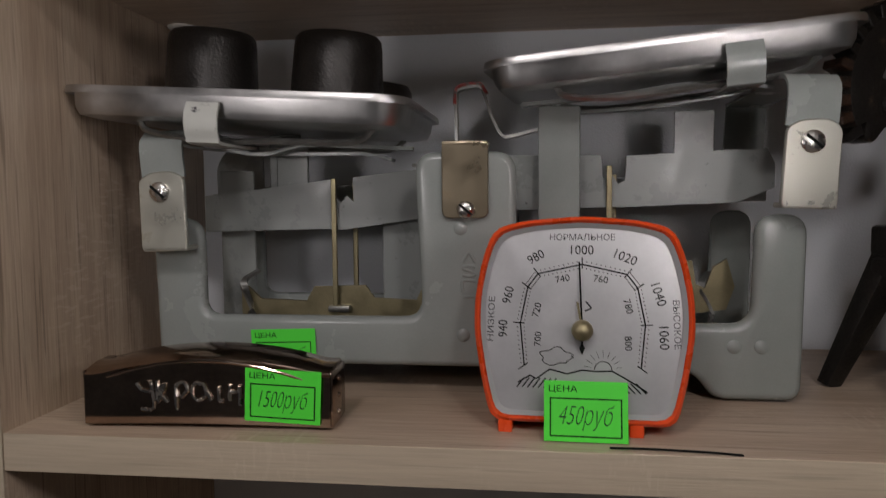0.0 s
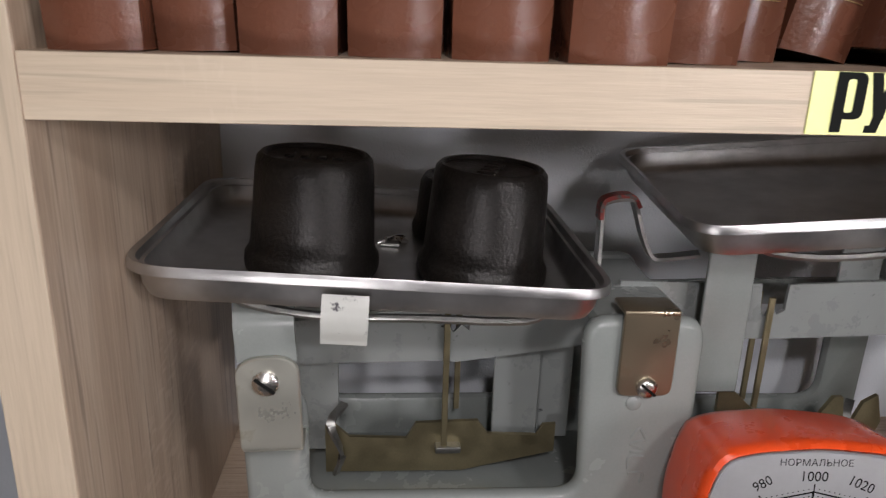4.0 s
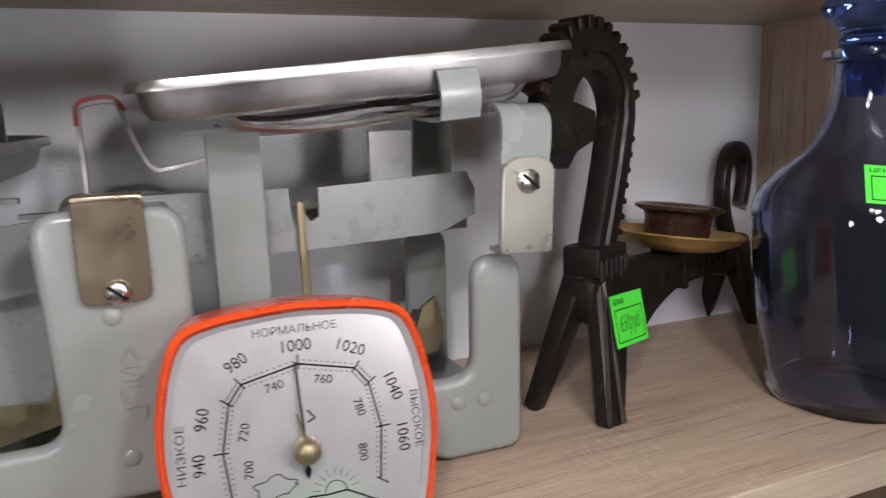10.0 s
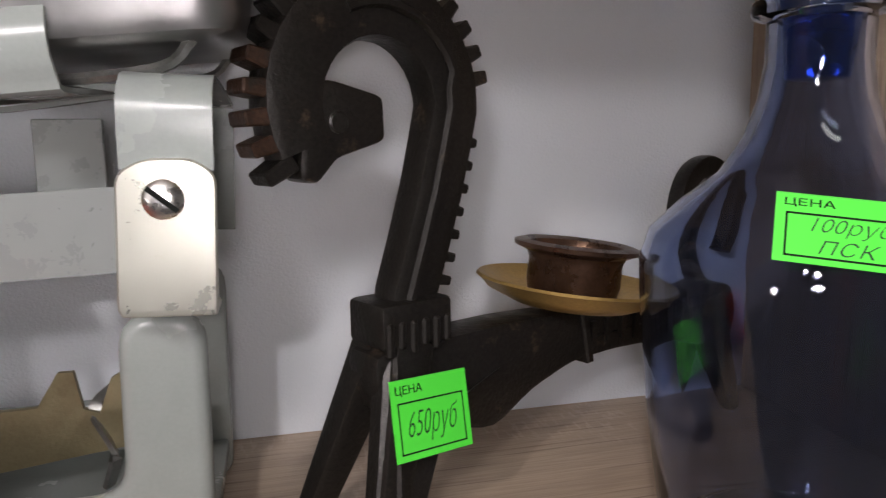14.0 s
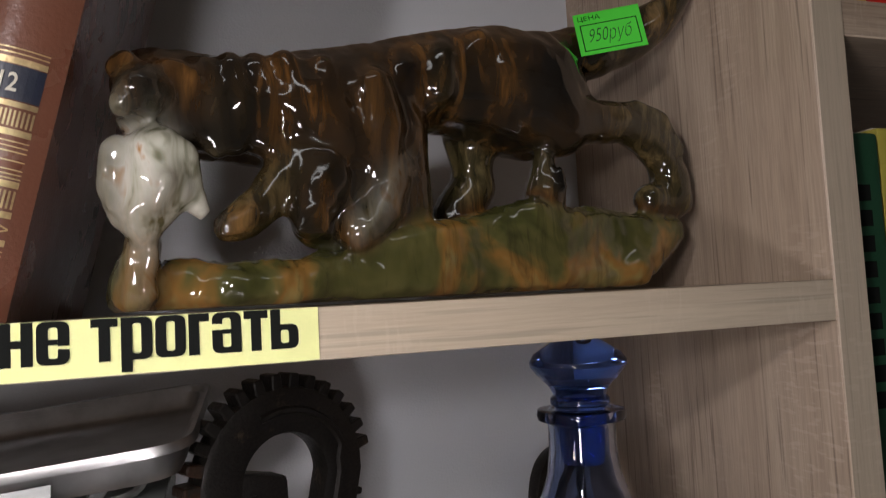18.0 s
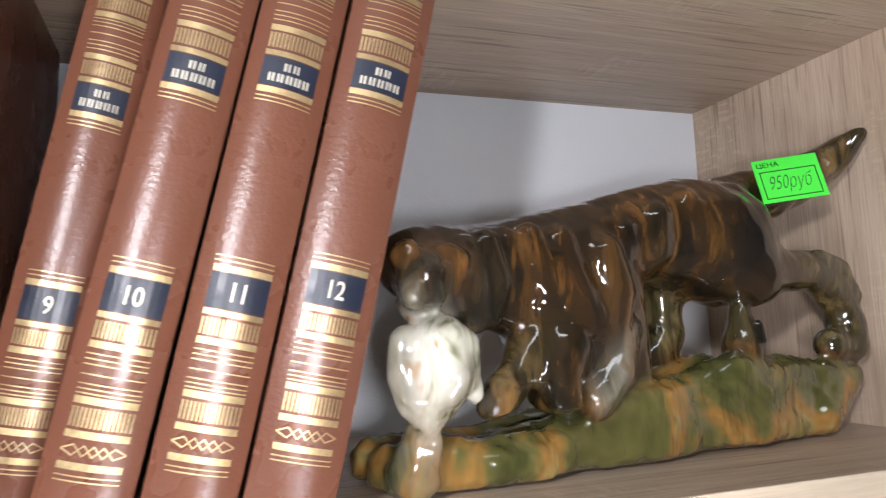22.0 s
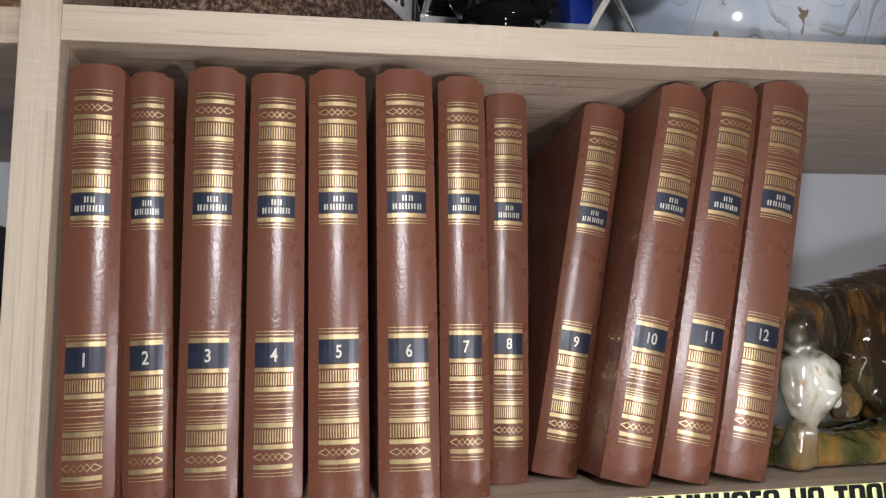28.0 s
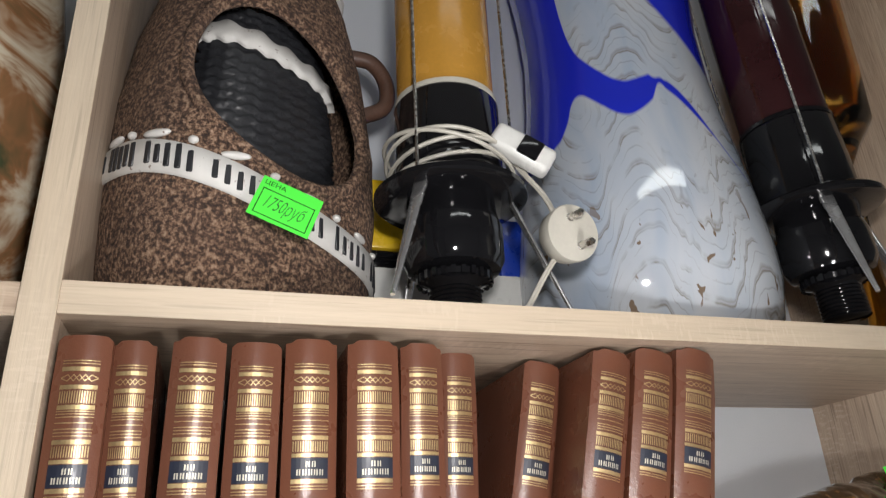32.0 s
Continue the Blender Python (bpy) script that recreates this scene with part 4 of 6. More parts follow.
def glyph_bowl(out, x0, x1, z0, z1, w, skip=None):
    def line(i):
        return rounded([(x0 + i, z0 + i * 0.62), (x1 - i, z0 + i * 0.62), (x1 - i, z1 - i * 0.62), (x0 + i, z1 - i * 0.62)], max(0.04, 0.2 - i * 0.55), 5)

    a, b = line(0.0), line(w)
    # upright sides are cut into short runs, so that an opening may be left in them
    runs = [8 if abs(n_[1] - p[1]) > 0.2 else 1 for p, n_ in zip(a, a[1:] + a[:1])]

    def dense(q):
        r = []
        for k, p, n_ in zip(runs, q, q[1:] + q[:1]):
            r += [(p[0] + (n_[0] - p[0]) * i / k, p[1] + (n_[1] - p[1]) * i / k) for i in range(k)]
        return r

    a, b = dense(a), dense(b)
    for k in range(len(a)):
        n_ = (k + 1) % len(a)
        quad = (a[k], a[n_], b[n_], b[k], "bowl")
        m_ = (sum(p[0] for p in quad[:4]) / 4, sum(p[1] for p in quad[:4]) / 4)
        if not (skip and skip[0] < m_[0] < skip[1] and skip[2] < m_[1] < skip[3]):
            out.append(quad)


def glyph(ch):
    o, s, w = [], 0.235, 0.66
    left, right = s / 2, w - s / 2
    if ch in "иннмкгьртеоа":
        if ch in "инмкгь":
            glyph_bar(o, left, 0, left, 1, s)
        if ch in "ин":
            glyph_bar(o, right, 0, right, 1, s)
    if ch == "и":
        glyph_bar(o, left + 0.03, 0.12, right - 0.03, 0.88, 0.2)
    elif ch == "н":
        o.append(((s, 0.42), (w - s, 0.42), (w - s, 0.6), (s, 0.6)))
    elif ch == "м":
        w = 0.96
        glyph_bar(o, w - left, 0, w - left, 1, s)
        glyph_bar(o, w / 2, 0.05, left + 0.06, 1, 0.22)
        glyph_bar(o, w / 2, 0.05, w - left - 0.06, 1, 0.22)
    elif ch == "к":
        glyph_bar(o, 0.24, 0.48, w - 0.13, 1, 0.25)
        glyph_bar(o, w - 0.12, 0, 0.26, 0.62, 0.27)
    elif ch == "г":
        w = 0.46
        o.append(((s, 0.8), (w, 0.8), (w, 1), (s, 1)))
    elif ch == "ь":
        glyph_bowl(o, 0, w, 0, 0.62, s)
    elif ch == "р":
        glyph_bar(o, left, -0.28, left, 1, s)
        glyph_bowl(o, 0, w, 0, 1, s)
    elif ch == "т":
        w = 0.56
        o.append(((0, 0.8), (w, 0.8), (w, 1), (0, 1)))
        glyph_bar(o, w / 2, 0, w / 2, 0.8, s)
    elif ch == "о":
        glyph_bowl(o, 0, w, 0, 1, s)
    elif ch == "е":
        glyph_bowl(o, 0, w, 0, 1, s, (0.4, 1, 0.32, 0.46))
        o.append(((s, 0.46), (w - s, 0.46), (w - s, 0.58), (s, 0.58)))
    elif ch == "а":
        glyph_bowl(o, 0, w, 0, 1, s, (0, 0.25, 0.58, 0.72))
        o.append(((s, 0.47), (w - s, 0.47), (w - s, 0.58), (s, 0.58)))
        glyph_bar(o, right, 0, right, 0.5, s)
    elif ch == "у":
        glyph_bar(o, w / 2 - 0.02, 0.02, left, 1, s)
        glyph_bar(o, 0.2, -0.28, right, 1, s - 0.01)
        o.append(((0.02, -0.28), (0.3, -0.28), (0.33, -0.12), (0.04, -0.12)))
    elif ch == "ч":
        glyph_bar(o, right, 0, right, 1, s)
        glyph_bar(o, left, 0.42, left, 1, s)
        o.append(((0.06, 0.34), (w - s, 0.34), (w - s, 0.52), (0.0, 0.52)))
    return o, w


bm = bmesh.new()
pen, step = 0.0, 0
quads = []
for ch in "руками ничего не трогать":
    if ch == " ":
        pen += 0.36
        continue
    shapes, w = glyph(ch)
    for q in shapes:
        quads.append(([(pen + x, z) for x, z in q[:4]], 0 if len(q) > 4 else 1 + shapes.index(q) % 8))
    pen += w + 0.062
fx, fz = 0.1935 / (pen - 0.062), 0.0150 / 1.28
for q, layer in quads:
    # neighbouring strokes lie a hair apart in depth, so that none shares a plane
    y = -0.00050 - 0.000015 * layer
    f = [bm.verts.new((x * fx - 0.09675, y, (z + 0.28) * fz - 0.0072)) for x, z in q]
    bm.faces.new(f)
part("wording", bm, INK, sign)["kind"] = "stuff"

# thin dark crack or hair on the lower shelf
hair = part("hair_strand", sweep(curve_through([(0.248, 0.0042, 0.0006), (0.262, 0.0038, 0.0008), (0.283, 0.0030, 0.0006), (0.296, 0.0008, 0.0006)], 6), rect(0.0009, 0.0006)), INK)
tagged(hair, "thin dark curved splinter lying on the shelf", "splinter")
# ---- the row of twelve matching volumes ----
def spine_point(w, s, z, out=0.0):
    """A point on the rounded spine, s from -1 to 1 across it."""
    sag = 0.0042
    a = 1 - s * s
    return Vector((w / 2 * s, -sag * a - out, z))


def book(label, number, w, m, h=0.19, depth=0.132):
    b = thing("book", label, "book", group="volumes of one set")
    b.matrix_world = m
    n = 10
    bm = bmesh.new()
    rows = []
    for k in range(9):
        t = k / 8
        z = h * t
        ins = 0.0
        cap = 0.0016 * (max(0, (t - 0.93) / 0.07) ** 2 + max(0, (0.05 - t) / 0.05) ** 2)
        row = []
        prof = [(w / 2, depth), (w / 2, 0.004)] + [tuple(spine_point(w, 1 - 2 * i / n, 0)[:2]) for i in range(n + 1)] + [(-w / 2, 0.004), (-w / 2, depth)]
        inner = [(-w / 2 + 0.0024, depth), (-w / 2 + 0.0024, 0.003)] + [(x * 0.86, y + 0.0022) for x, y in [tuple(spine_point(w, -1 + 2 * i / n, 0)[:2]) for i in range(n + 1)]] + [(w / 2 - 0.0024, 0.003), (w / 2 - 0.0024, depth)]
        for i, (x, y) in enumerate(prof + inner):
            zz = z + (0.0018 if t == 1 and abs(x) < w * 0.4 and i < len(prof) and y < 0.003 else 0)
            row.append(bm.verts.new((x * (1 - cap * 10), y + cap * (1.0 if y < 0.003 else 0), zz)))
        rows.append(row)
    L_ = len(rows[0])
    for a, c in zip(rows, rows[1:]):
        for k in range(L_):
            bm.faces.new((a[k], a[(k + 1) % L_], c[(k + 1) % L_], c[k]))
    np_ = L_ // 2
    for row in (rows[0], rows[-1]):
        for k in range(np_ - 1):
            bm.faces.new((row[k], row[k + 1], row[L_ - 2 - k], row[L_ - 1 - k]))
    bmesh.ops.recalc_face_normals(bm, faces=bm.faces[:])
    part("cover", smooth(bm, 45), BOOKC if number in (4, 5, 6, 7, 8, 9) else BOOKR, b)
    part("page_block", box(-w / 2 + 0.0024, 0.0018, 0.003, w / 2 - 0.0024, depth - 0.003, h - 0.003), PAGES, b, "cream page edges")
    g = bmesh.new()
    e = 0.00022
    S = 0.66

    def bar(z0, z1, s0=-S, s1=S, k=8, bmx=None, out=e):
        bmx = bmx or g
        cols = [[bmx.verts.new(spine_point(w, s0 + (s1 - s0) * i / k, z, out)) for z in (z0, z1)] for i in range(k + 1)]
        for a, c in zip(cols, cols[1:]):
            bmx.faces.new((a[0], c[0], c[1], a[1]))

    def ticks(z0, z1):
        for i in range(15):
            s = -S + 2 * S * (i + 0.5) / 15
            bar(z0, z1, s - 0.022, s + 0.022, 1)

    def wave(z):
        q = [(-S, 0.0), (-0.42, 0.0014), (-0.2, -0.0014), (0.0, 0.0014), (0.2, -0.0014), (0.42, 0.0014), (S, 0)]
        for sg in (1, -1):
            for (s0, a), (s1, c) in zip(q, q[1:]):
                vs = [g.verts.new(spine_point(w, s, z + sg * dz + o, e)) for s, dz, o in ((s0, a, -0.00025), (s1, c, -0.00025), (s1, c, 0.00025), (s0, a, 0.00025))]
                g.faces.new(vs)

    def panel(z, d):
        """Bands from a label's edge outward; d is +1 upward, -1 downward. Millimetres."""
        mm = 0.00118 * d

        def B(a, c):
            bar(min(z + a * mm, z + c * mm), max(z + a * mm, z + c * mm))

        def T(a, c):
            ticks(min(z + a * mm, z + c * mm), max(z + a * mm, z + c * mm))

        B(0.3, 1.7), T(2.4, 6.4), B(7.0, 8.6), B(9.8, 10.1), B(11.0, 11.3), B(12.2, 12.5), B(14.4, 14.7), B(16.5, 16.8), B(17.6, 17.9), B(18.6, 18.9), B(19.4, 21.0)
        T(21.7, 26.1), B(26.8, 28.4), B(33.6, 35.2), B(36.3, 36.6), B(37.4, 37.7)
        wave(z + 31.0 * mm)

    zt = 0.1345 * h / 0.19
    zn = 0.0605 * h / 0.19
    panel(zt, 1)
    for z0, z1 in ((zt - 0.0114, zt - 0.0095), (zt - 0.0128, zt - 0.0124), (zt - 0.0141, zt - 0.0137)):
        bar(z0, z1)
    panel(zn, -1)
    for z0, z1 in ((zn + 0.0103, zn + 0.0122), (zn + 0.0132, zn + 0.0136), (zn + 0.0146, zn + 0.0150)):
        bar(z0, z1)
    part("gilding", g, GOLD, b, "stamped gold bands on the spine")["kind"] = "stuff"
    for z0, z1 in ((zt - 0.0092, zt), (zn, zn + 0.0100)):
        q = bmesh.new()
        bar(z0, z1, -S, S, 8, q)
        part("label_panel", q, NAVY, b, "dark navy stamped panel")
    q = bmesh.new()
    for s0, s1, z0, z1 in ((-0.16, -0.10, 0.0041, 0.0016), (-0.06, -0.01, 0.0041, 0.0016), (0.06, 0.11, 0.0041, 0.0016), (0.15, 0.20, 0.0041, 0.0016), *((s_, s_ + 0.055, 0.0078, 0.0052) for s_ in (-0.48, -0.39, -0.27, -0.18, -0.06, 0.03, 0.14, 0.23, 0.34, 0.43))):
        bar(zt - z0, zt - z1, s0, s1, 2, q, 0.0004)
    part("name_print", q, CREAM, b)
    p = spine_point(w, 0, zn + 0.0050, 0.0004)
    lettering("volume_number", number, 0.006, CREAM, b, Matrix.Translation(p) @ FACE, 0.00005, 0, None, 0.00008, 0.0055)
    return b


ZB = Z1 + T
AGED = "red-brown leatherette volume with stamped gold bands"
rowsb = [("1", 0.0154, 0.0228, 0.0010, 0.1870, -0.8, "scuffed at the foot"), ("2", 0.0372, 0.0200, 0.0100, 0.1877, -1.5, "slimmer, faded gilding"), ("3", 0.0609, 0.0246, 0.0045, 0.1892, 0.25, "bright gilding"),
         ("4", 0.0874, 0.0241, 0.0060, 0.1880, 0.25, ""), ("5", 0.1146, 0.0257, 0.0055, 0.1906, 0.0, "chipped label"), ("6", 0.1437, 0.0260, -0.0005, 0.1895, 0.25, "tallest of the row"),
         ("7", 0.1702, 0.0227, 0.0130, 0.1925, 1.0, ""), ("8", 0.1958, 0.0220, 0.0410, 0.1955, 2.2, "pushed back on the shelf")]
for num, x, w, y, h, lean, note in rowsb:
    book(AGED + (", " + note if note else ", standing upright"), num, w, Matrix.Translation((x, y + 0.0042, ZB + 0.5 * w * abs(math.sin(radians(lean))))) @ turn(0, lean, 0), h)
for num, xb, xt, y, w, h in (("9", 0.2095, 0.2485, 0.0445, 0.0235, 0.198), ("10", 0.2330, 0.2785, 0.0132, 0.0245, 0.199), ("11", 0.2600, 0.3045, 0.0099, 0.0250, 0.199), ("12", 0.2870, 0.3315, 0.0085, 0.0258, 0.200)):
    lean = math.degrees(math.atan2(xt - xb, 0.193))
    c, s = math.cos(radians(lean)), math.sin(radians(lean))
    # the low corner rests on the board, which is that on the leaning side
    m = Matrix.Translation((xb + w * c, y + 0.0042, ZB)) @ turn(0, lean, 0) @ Matrix.Translation((-w / 2, 0, 0))
    book(AGED + ", leaning against its neighbour", num, w, m, h - 0.004)
# ---- cast-iron horse candle holder ----
horse = thing("iron_horse", "blackened cast-iron horse candle holder with a toothed arched neck", "figurine")
horse.matrix_world = Matrix.Translation((0.3975, 0.1018, 0)) @ turn(0, 0, 25)
CU, CZ = -0.004, 0.1435
neck = []
for k in range(19):
    a = radians(207 - (207 + 2) * k / 18)
    neck.append((CU + 0.0295 * math.cos(a), 0, CZ + 0.0295 * math.sin(a)))
neck += [(0.0225, 0, 0.130), (0.0185, 0, 0.115), (0.0130, 0, 0.098), (0.0075, 0, 0.082), (0.006, 0, 0.072)]
part("neck", sweep(neck, lambda t: rounded(rect(0.0182 + 0.002 * math.sin(3.1 * t), 0.0135), 0.003, 2), (0, 1, 0)), IRON, horse)
for v in (-0.0072, 0.0072):
    part("neck_ridge", sweep([(u - 0.003 * (k > 16), v, z) for k, (u, _, z) in enumerate(neck)][8:], circle(0.0018, 6), (0, 1, 0)), IRON, horse)
# teeth along the mane
teeth = []
for k in range(18):
    a = radians(210 - 11.6 * k)
    teeth.append((CU + 0.0395 * math.cos(a), CZ + 0.0395 * math.sin(a), a, 0.0105, 0.0058))
for k in range(8):
    z = CZ - 0.012 - 0.0077 * k
    t_ = (CZ - z) / 0.07
    teeth.append((0.0345 - 0.0185 * t_, z, radians(-15), 0.0075, 0.0042))
for u, z, a, ln, w in teeth:
    bm = bmesh.new()
    vs = add_box(bm, -ln / 2, -0.0058, -w / 2, ln / 2, 0.0058, w / 2)
    for v in bm.verts:
        if v.co.x > 0:
            v.co.z *= 0.72
    bmesh.ops.bevel(bm, geom=bm.edges[:], offset=0.0006, segments=1, affect="EDGES")
    bmesh.ops.transform(bm, matrix=Matrix.Translation((u, 0, z)) @ Matrix.Rotation(-a, 4, "Y"), verts=bm.verts[:])
    part("mane_tooth", bm, COPPERY if u < -0.040 else IRON, horse)
# muzzle
part("muzzle", prism(rounded([(-0.030, 0.150), (-0.020, 0.1495), (-0.0035, 0.1455), (-0.003, 0.132), (-0.020, 0.127), (-0.027, 0.1195), (-0.033, 0.121)], 0.002, 2), -0.006, 0.006, 0.0015, 2), IRON, horse)
bm = lathe([(0.0033, 0), (0.0033, 0.0008), (0.0026, 0.0012), (0.001, 0.0009), (0.0002, 0.0009)], 16)
bmesh.ops.transform(bm, matrix=Matrix.Translation((-0.020, -0.0058, 0.1375)) @ FACE, verts=bm.verts[:])
part("eye", bm, IRON, horse)
part("collar", box(-0.0090, -0.0105, 0.0660, 0.0192, 0.0105, 0.0810, 0.002), IRON, horse)
bm = bmesh.new()
for k in range(6):
    add_box(bm, -0.0078 + 0.0046 * k, -0.0116, 0.064 + 0.002 * (k % 2), -0.0050 + 0.0046 * k, -0.009, 0.075)
bmesh.ops.bevel(bm, geom=bm.edges[:], offset=0.0008, segments=1, affect="EDGES")
part("collar_pattern", bm, IRON, horse)
torso = [(-0.012, 0.066), (0.02, 0.0665), (0.05, 0.0665), (0.085, 0.0645), (0.13, 0.062), (0.175, 0.064), (0.197, 0.060), (0.203, 0.045), (0.196, 0.030), (0.17, 0.034), (0.145, 0.041), (0.11, 0.0435), (0.083, 0.0435), (0.06, 0.0375), (0.04, 0.027), (0.015, 0.034), (-0.01, 0.045)]
part("body", prism(rounded(torso, 0.006, 2), -0.009, 0.009, 0.003, 2), IRON, horse)


def leg(a, b, wa, wb):
    return sweep([Vector(a).lerp(Vector(b), k / 6) for k in range(7)], lambda t: rounded(rect(wa + (wb - wa) * t, (wa + (wb - wa) * t) * 0.8), 0.002, 2), (0, 1, 0))


for a, b, wa, wb in (((0.0, 0.004, 0.066), (-0.0248, 0.0175, 0.0), 0.016, 0.0095), ((0.004, -0.004, 0.066), (-0.0205, -0.0230, 0.0), 0.016, 0.0095), ((0.012, 0.000, 0.055), (-0.0145, -0.0185, 0.0), 0.016, 0.008),
                     ((0.178, 0.003, 0.055), (0.190, 0.018, 0.0), 0.019, 0.009), ((0.178, -0.003, 0.055), (0.187, -0.0165, 0.0), 0.019, 0.009)):
    part("leg", leg(a, b, wa, wb), IRON, horse)
web = prism(rounded([(-0.0255, 0.0), (-0.0110, 0.0), (-0.002, 0.016), (0.010, 0.032), (0.024, 0.0445), (0.045, 0.050), (0.046, 0.064), (0.0, 0.067), (-0.007, 0.064)], 0.002, 2), -0.0045, 0.0045, 0.0015, 1)
for v in web.verts:
    v.co.y -= 0.004 + 0.018 * max(0.0, 1 - v.co.z / 0.066) * max(0.0, min(1.0, 1 - v.co.x / 0.05))
part("leg_web", web, IRON, horse)
part("chest_ridge", sweep([(-0.004, -0.0100, 0.064), (-0.010, -0.0195, 0.03), (-0.016, -0.0275, 0.001)], circle(0.0016, 6), (0, 1, 0)), IRON, horse)
tail = curve_through([(0.182, 0, 0.055), (0.170, 0, 0.075), (0.166, 0, 0.095), (0.172, 0, 0.112), (0.187, 0, 0.1185), (0.202, 0, 0.112), (0.205, 0, 0.097), (0.199, 0, 0.080)], 5)
part("tail", sweep(tail, rounded(rect(0.010, 0.0085), 0.002, 2), (0, 1, 0)), IRON, horse)
bm = bmesh.new()
for k in range(9):
    add_box(bm, 0.092 + 0.0095 * k, -0.0106, 0.047 + 0.001 * (k % 3), 0.0945 + 0.0095 * k, -0.0085, 0.059)
    add_box(bm, 0.0925 + 0.0095 * k, -0.0103, 0.0505, 0.0995 + 0.0095 * k, -0.0085, 0.0525)
part("side_pattern", bm, IRON, horse)
part("girth_strap", prism([(0.085, 0.0668), (0.089, 0.0668), (0.094, 0.042), (0.090, 0.042)], -0.0105, 0.0105, 0.0008, 1), IRON, horse)
DM = Matrix.Translation((0.4757, 0.1322, 0.0658)) @ turn(0, 6.5, 0)
bm = lathe([(0.012, 0), (0.024, 0.0018), (0.034, 0.0062), (0.0375, 0.0098), (0.0385, 0.0102), (0.0378, 0.0112), (0.033, 0.0078), (0.022, 0.0034), (0.001, 0.0026)], 48)
bmesh.ops.transform(bm, matrix=horse.matrix_world.inverted() @ DM, verts=bm.verts[:])
part("drip_dish", bm, OCHRE, horse, "dull golden drip dish")
bm = lathe([(0.0135, 0.0028), (0.0172, 0.004), (0.0185, 0.010), (0.0183, 0.0185), (0.0195, 0.0215), (0.0245, 0.0235), (0.0248, 0.0252), (0.0215, 0.0262), (0.0185, 0.025), (0.0165, 0.020), (0.016, 0.008), (0.001, 0.0075)], 48)
bmesh.ops.transform(bm, matrix=horse.matrix_world.inverted() @ DM, verts=bm.verts[:])
part("candle_cup", bm, COPPER, horse, "dark coppery candle cup")
price_tag("green price card on the iron horse's chest", (0.4078, 0.0835, 0.0468), turn(-13, 3, 24), "650руб", 0.0297, 0.0248)

# ---- blue glass decanter ----
decanter = thing("decanter", "empty blue glass decanter with a stopper", "decanter")
decanter.matrix_world = Matrix.Translation((0.5110, 0.0470, 0.0)) @ turn(0, 0, 12)
outer = [(0.030, 0.0), (0.0365, 0.001), (0.0395, 0.005), (0.0425, 0.018), (0.047, 0.05), (0.050, 0.083), (0.0505, 0.096), (0.0475, 0.105), (0.038, 0.1135), (0.027, 0.1215), (0.0205, 0.131), (0.0165, 0.142), (0.0150, 0.152), (0.0150, 0.163), (0.0192, 0.1645), (0.0198, 0.1665), (0.0192, 0.1685), (0.0145, 0.1690)]
inner = [(0.0118, 0.1685), (0.0115, 0.152), (0.0132, 0.142), (0.0175, 0.131), (0.0245, 0.1215), (0.036, 0.1115), (0.0455, 0.1035), (0.0480, 0.095), (0.0475, 0.083), (0.0445, 0.05), (0.040, 0.018), (0.036, 0.0085), (0.001, 0.0125)]
part("bottle", lathe([(0.878 * r, z) for r, z in [(0.001, 0.003), (0.022, 0.0025)] + outer + inner], 64, 1.0, 2.35), BLUEG, decanter)
part("stopper", lathe([(0.0078, 0.147), (0.0082, 0.1485), (0.0098, 0.168), (0.0104, 0.1695), (0.0122, 0.171), (0.0122, 0.173), (0.0108, 0.1745), (0.0125, 0.178), (0.0175, 0.1830), (0.0200, 0.1865), (0.0200, 0.1885), (0.0180, 0.1915), (0.0100, 0.1965), (0.001, 0.1985)], 48), BLUES, decanter)
price_tag("green price card curved round the decanter's shoulder", (0.4890, 0.0090, 0.1095), turn(-26, 6, -29), "100руб", 0.0320, 0.0170, "пск", 0.0)

# ---- glazed ceramic retriever ----
ZB = Z1 + T
DOG = Matrix.Translation((0.346, 0.0285, 0.0012)) @ turn(0, 0, 8)
pieces = []  # (point, radius, point, radius, tint)


def limb(*rows, tint=(0, 0, 0)):
    for a, b in zip(rows, rows[1:]):
        pieces.append((Vector(a[:3]), a[3], Vector(b[:3]), b[3], tint))


OLIVE, FUR, SOIL, WHITE = (0, 1, 0), (0, 0, 0), (1, 0, 0), (0, 0, 1)
AMBERED = (1, 0.9, 0)
# near-black tint for nostrils, lip line, creases, body patches and the foot's slot
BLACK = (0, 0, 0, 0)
# trunk, shoulder and rump
limb((0.022, 0.023, 0.2905, 0.0200), (0.045, 0.027, 0.2910, 0.0220), (0.065, 0.028, 0.2925, 0.0255), (0.090, 0.028, 0.3000, 0.0232), (0.120, 0.028, 0.3095, 0.0222), (0.148, 0.028, 0.3112, 0.0272), (0.168, 0.028, 0.3075, 0.0312), (0.180, 0.027, 0.3020, 0.0240))
limb((0.060, 0.018, 0.290, 0.0180), (0.076, 0.015, 0.276, 0.0160))
limb((0.168, 0.018, 0.302, 0.0220), (0.177, 0.014, 0.292, 0.0165))
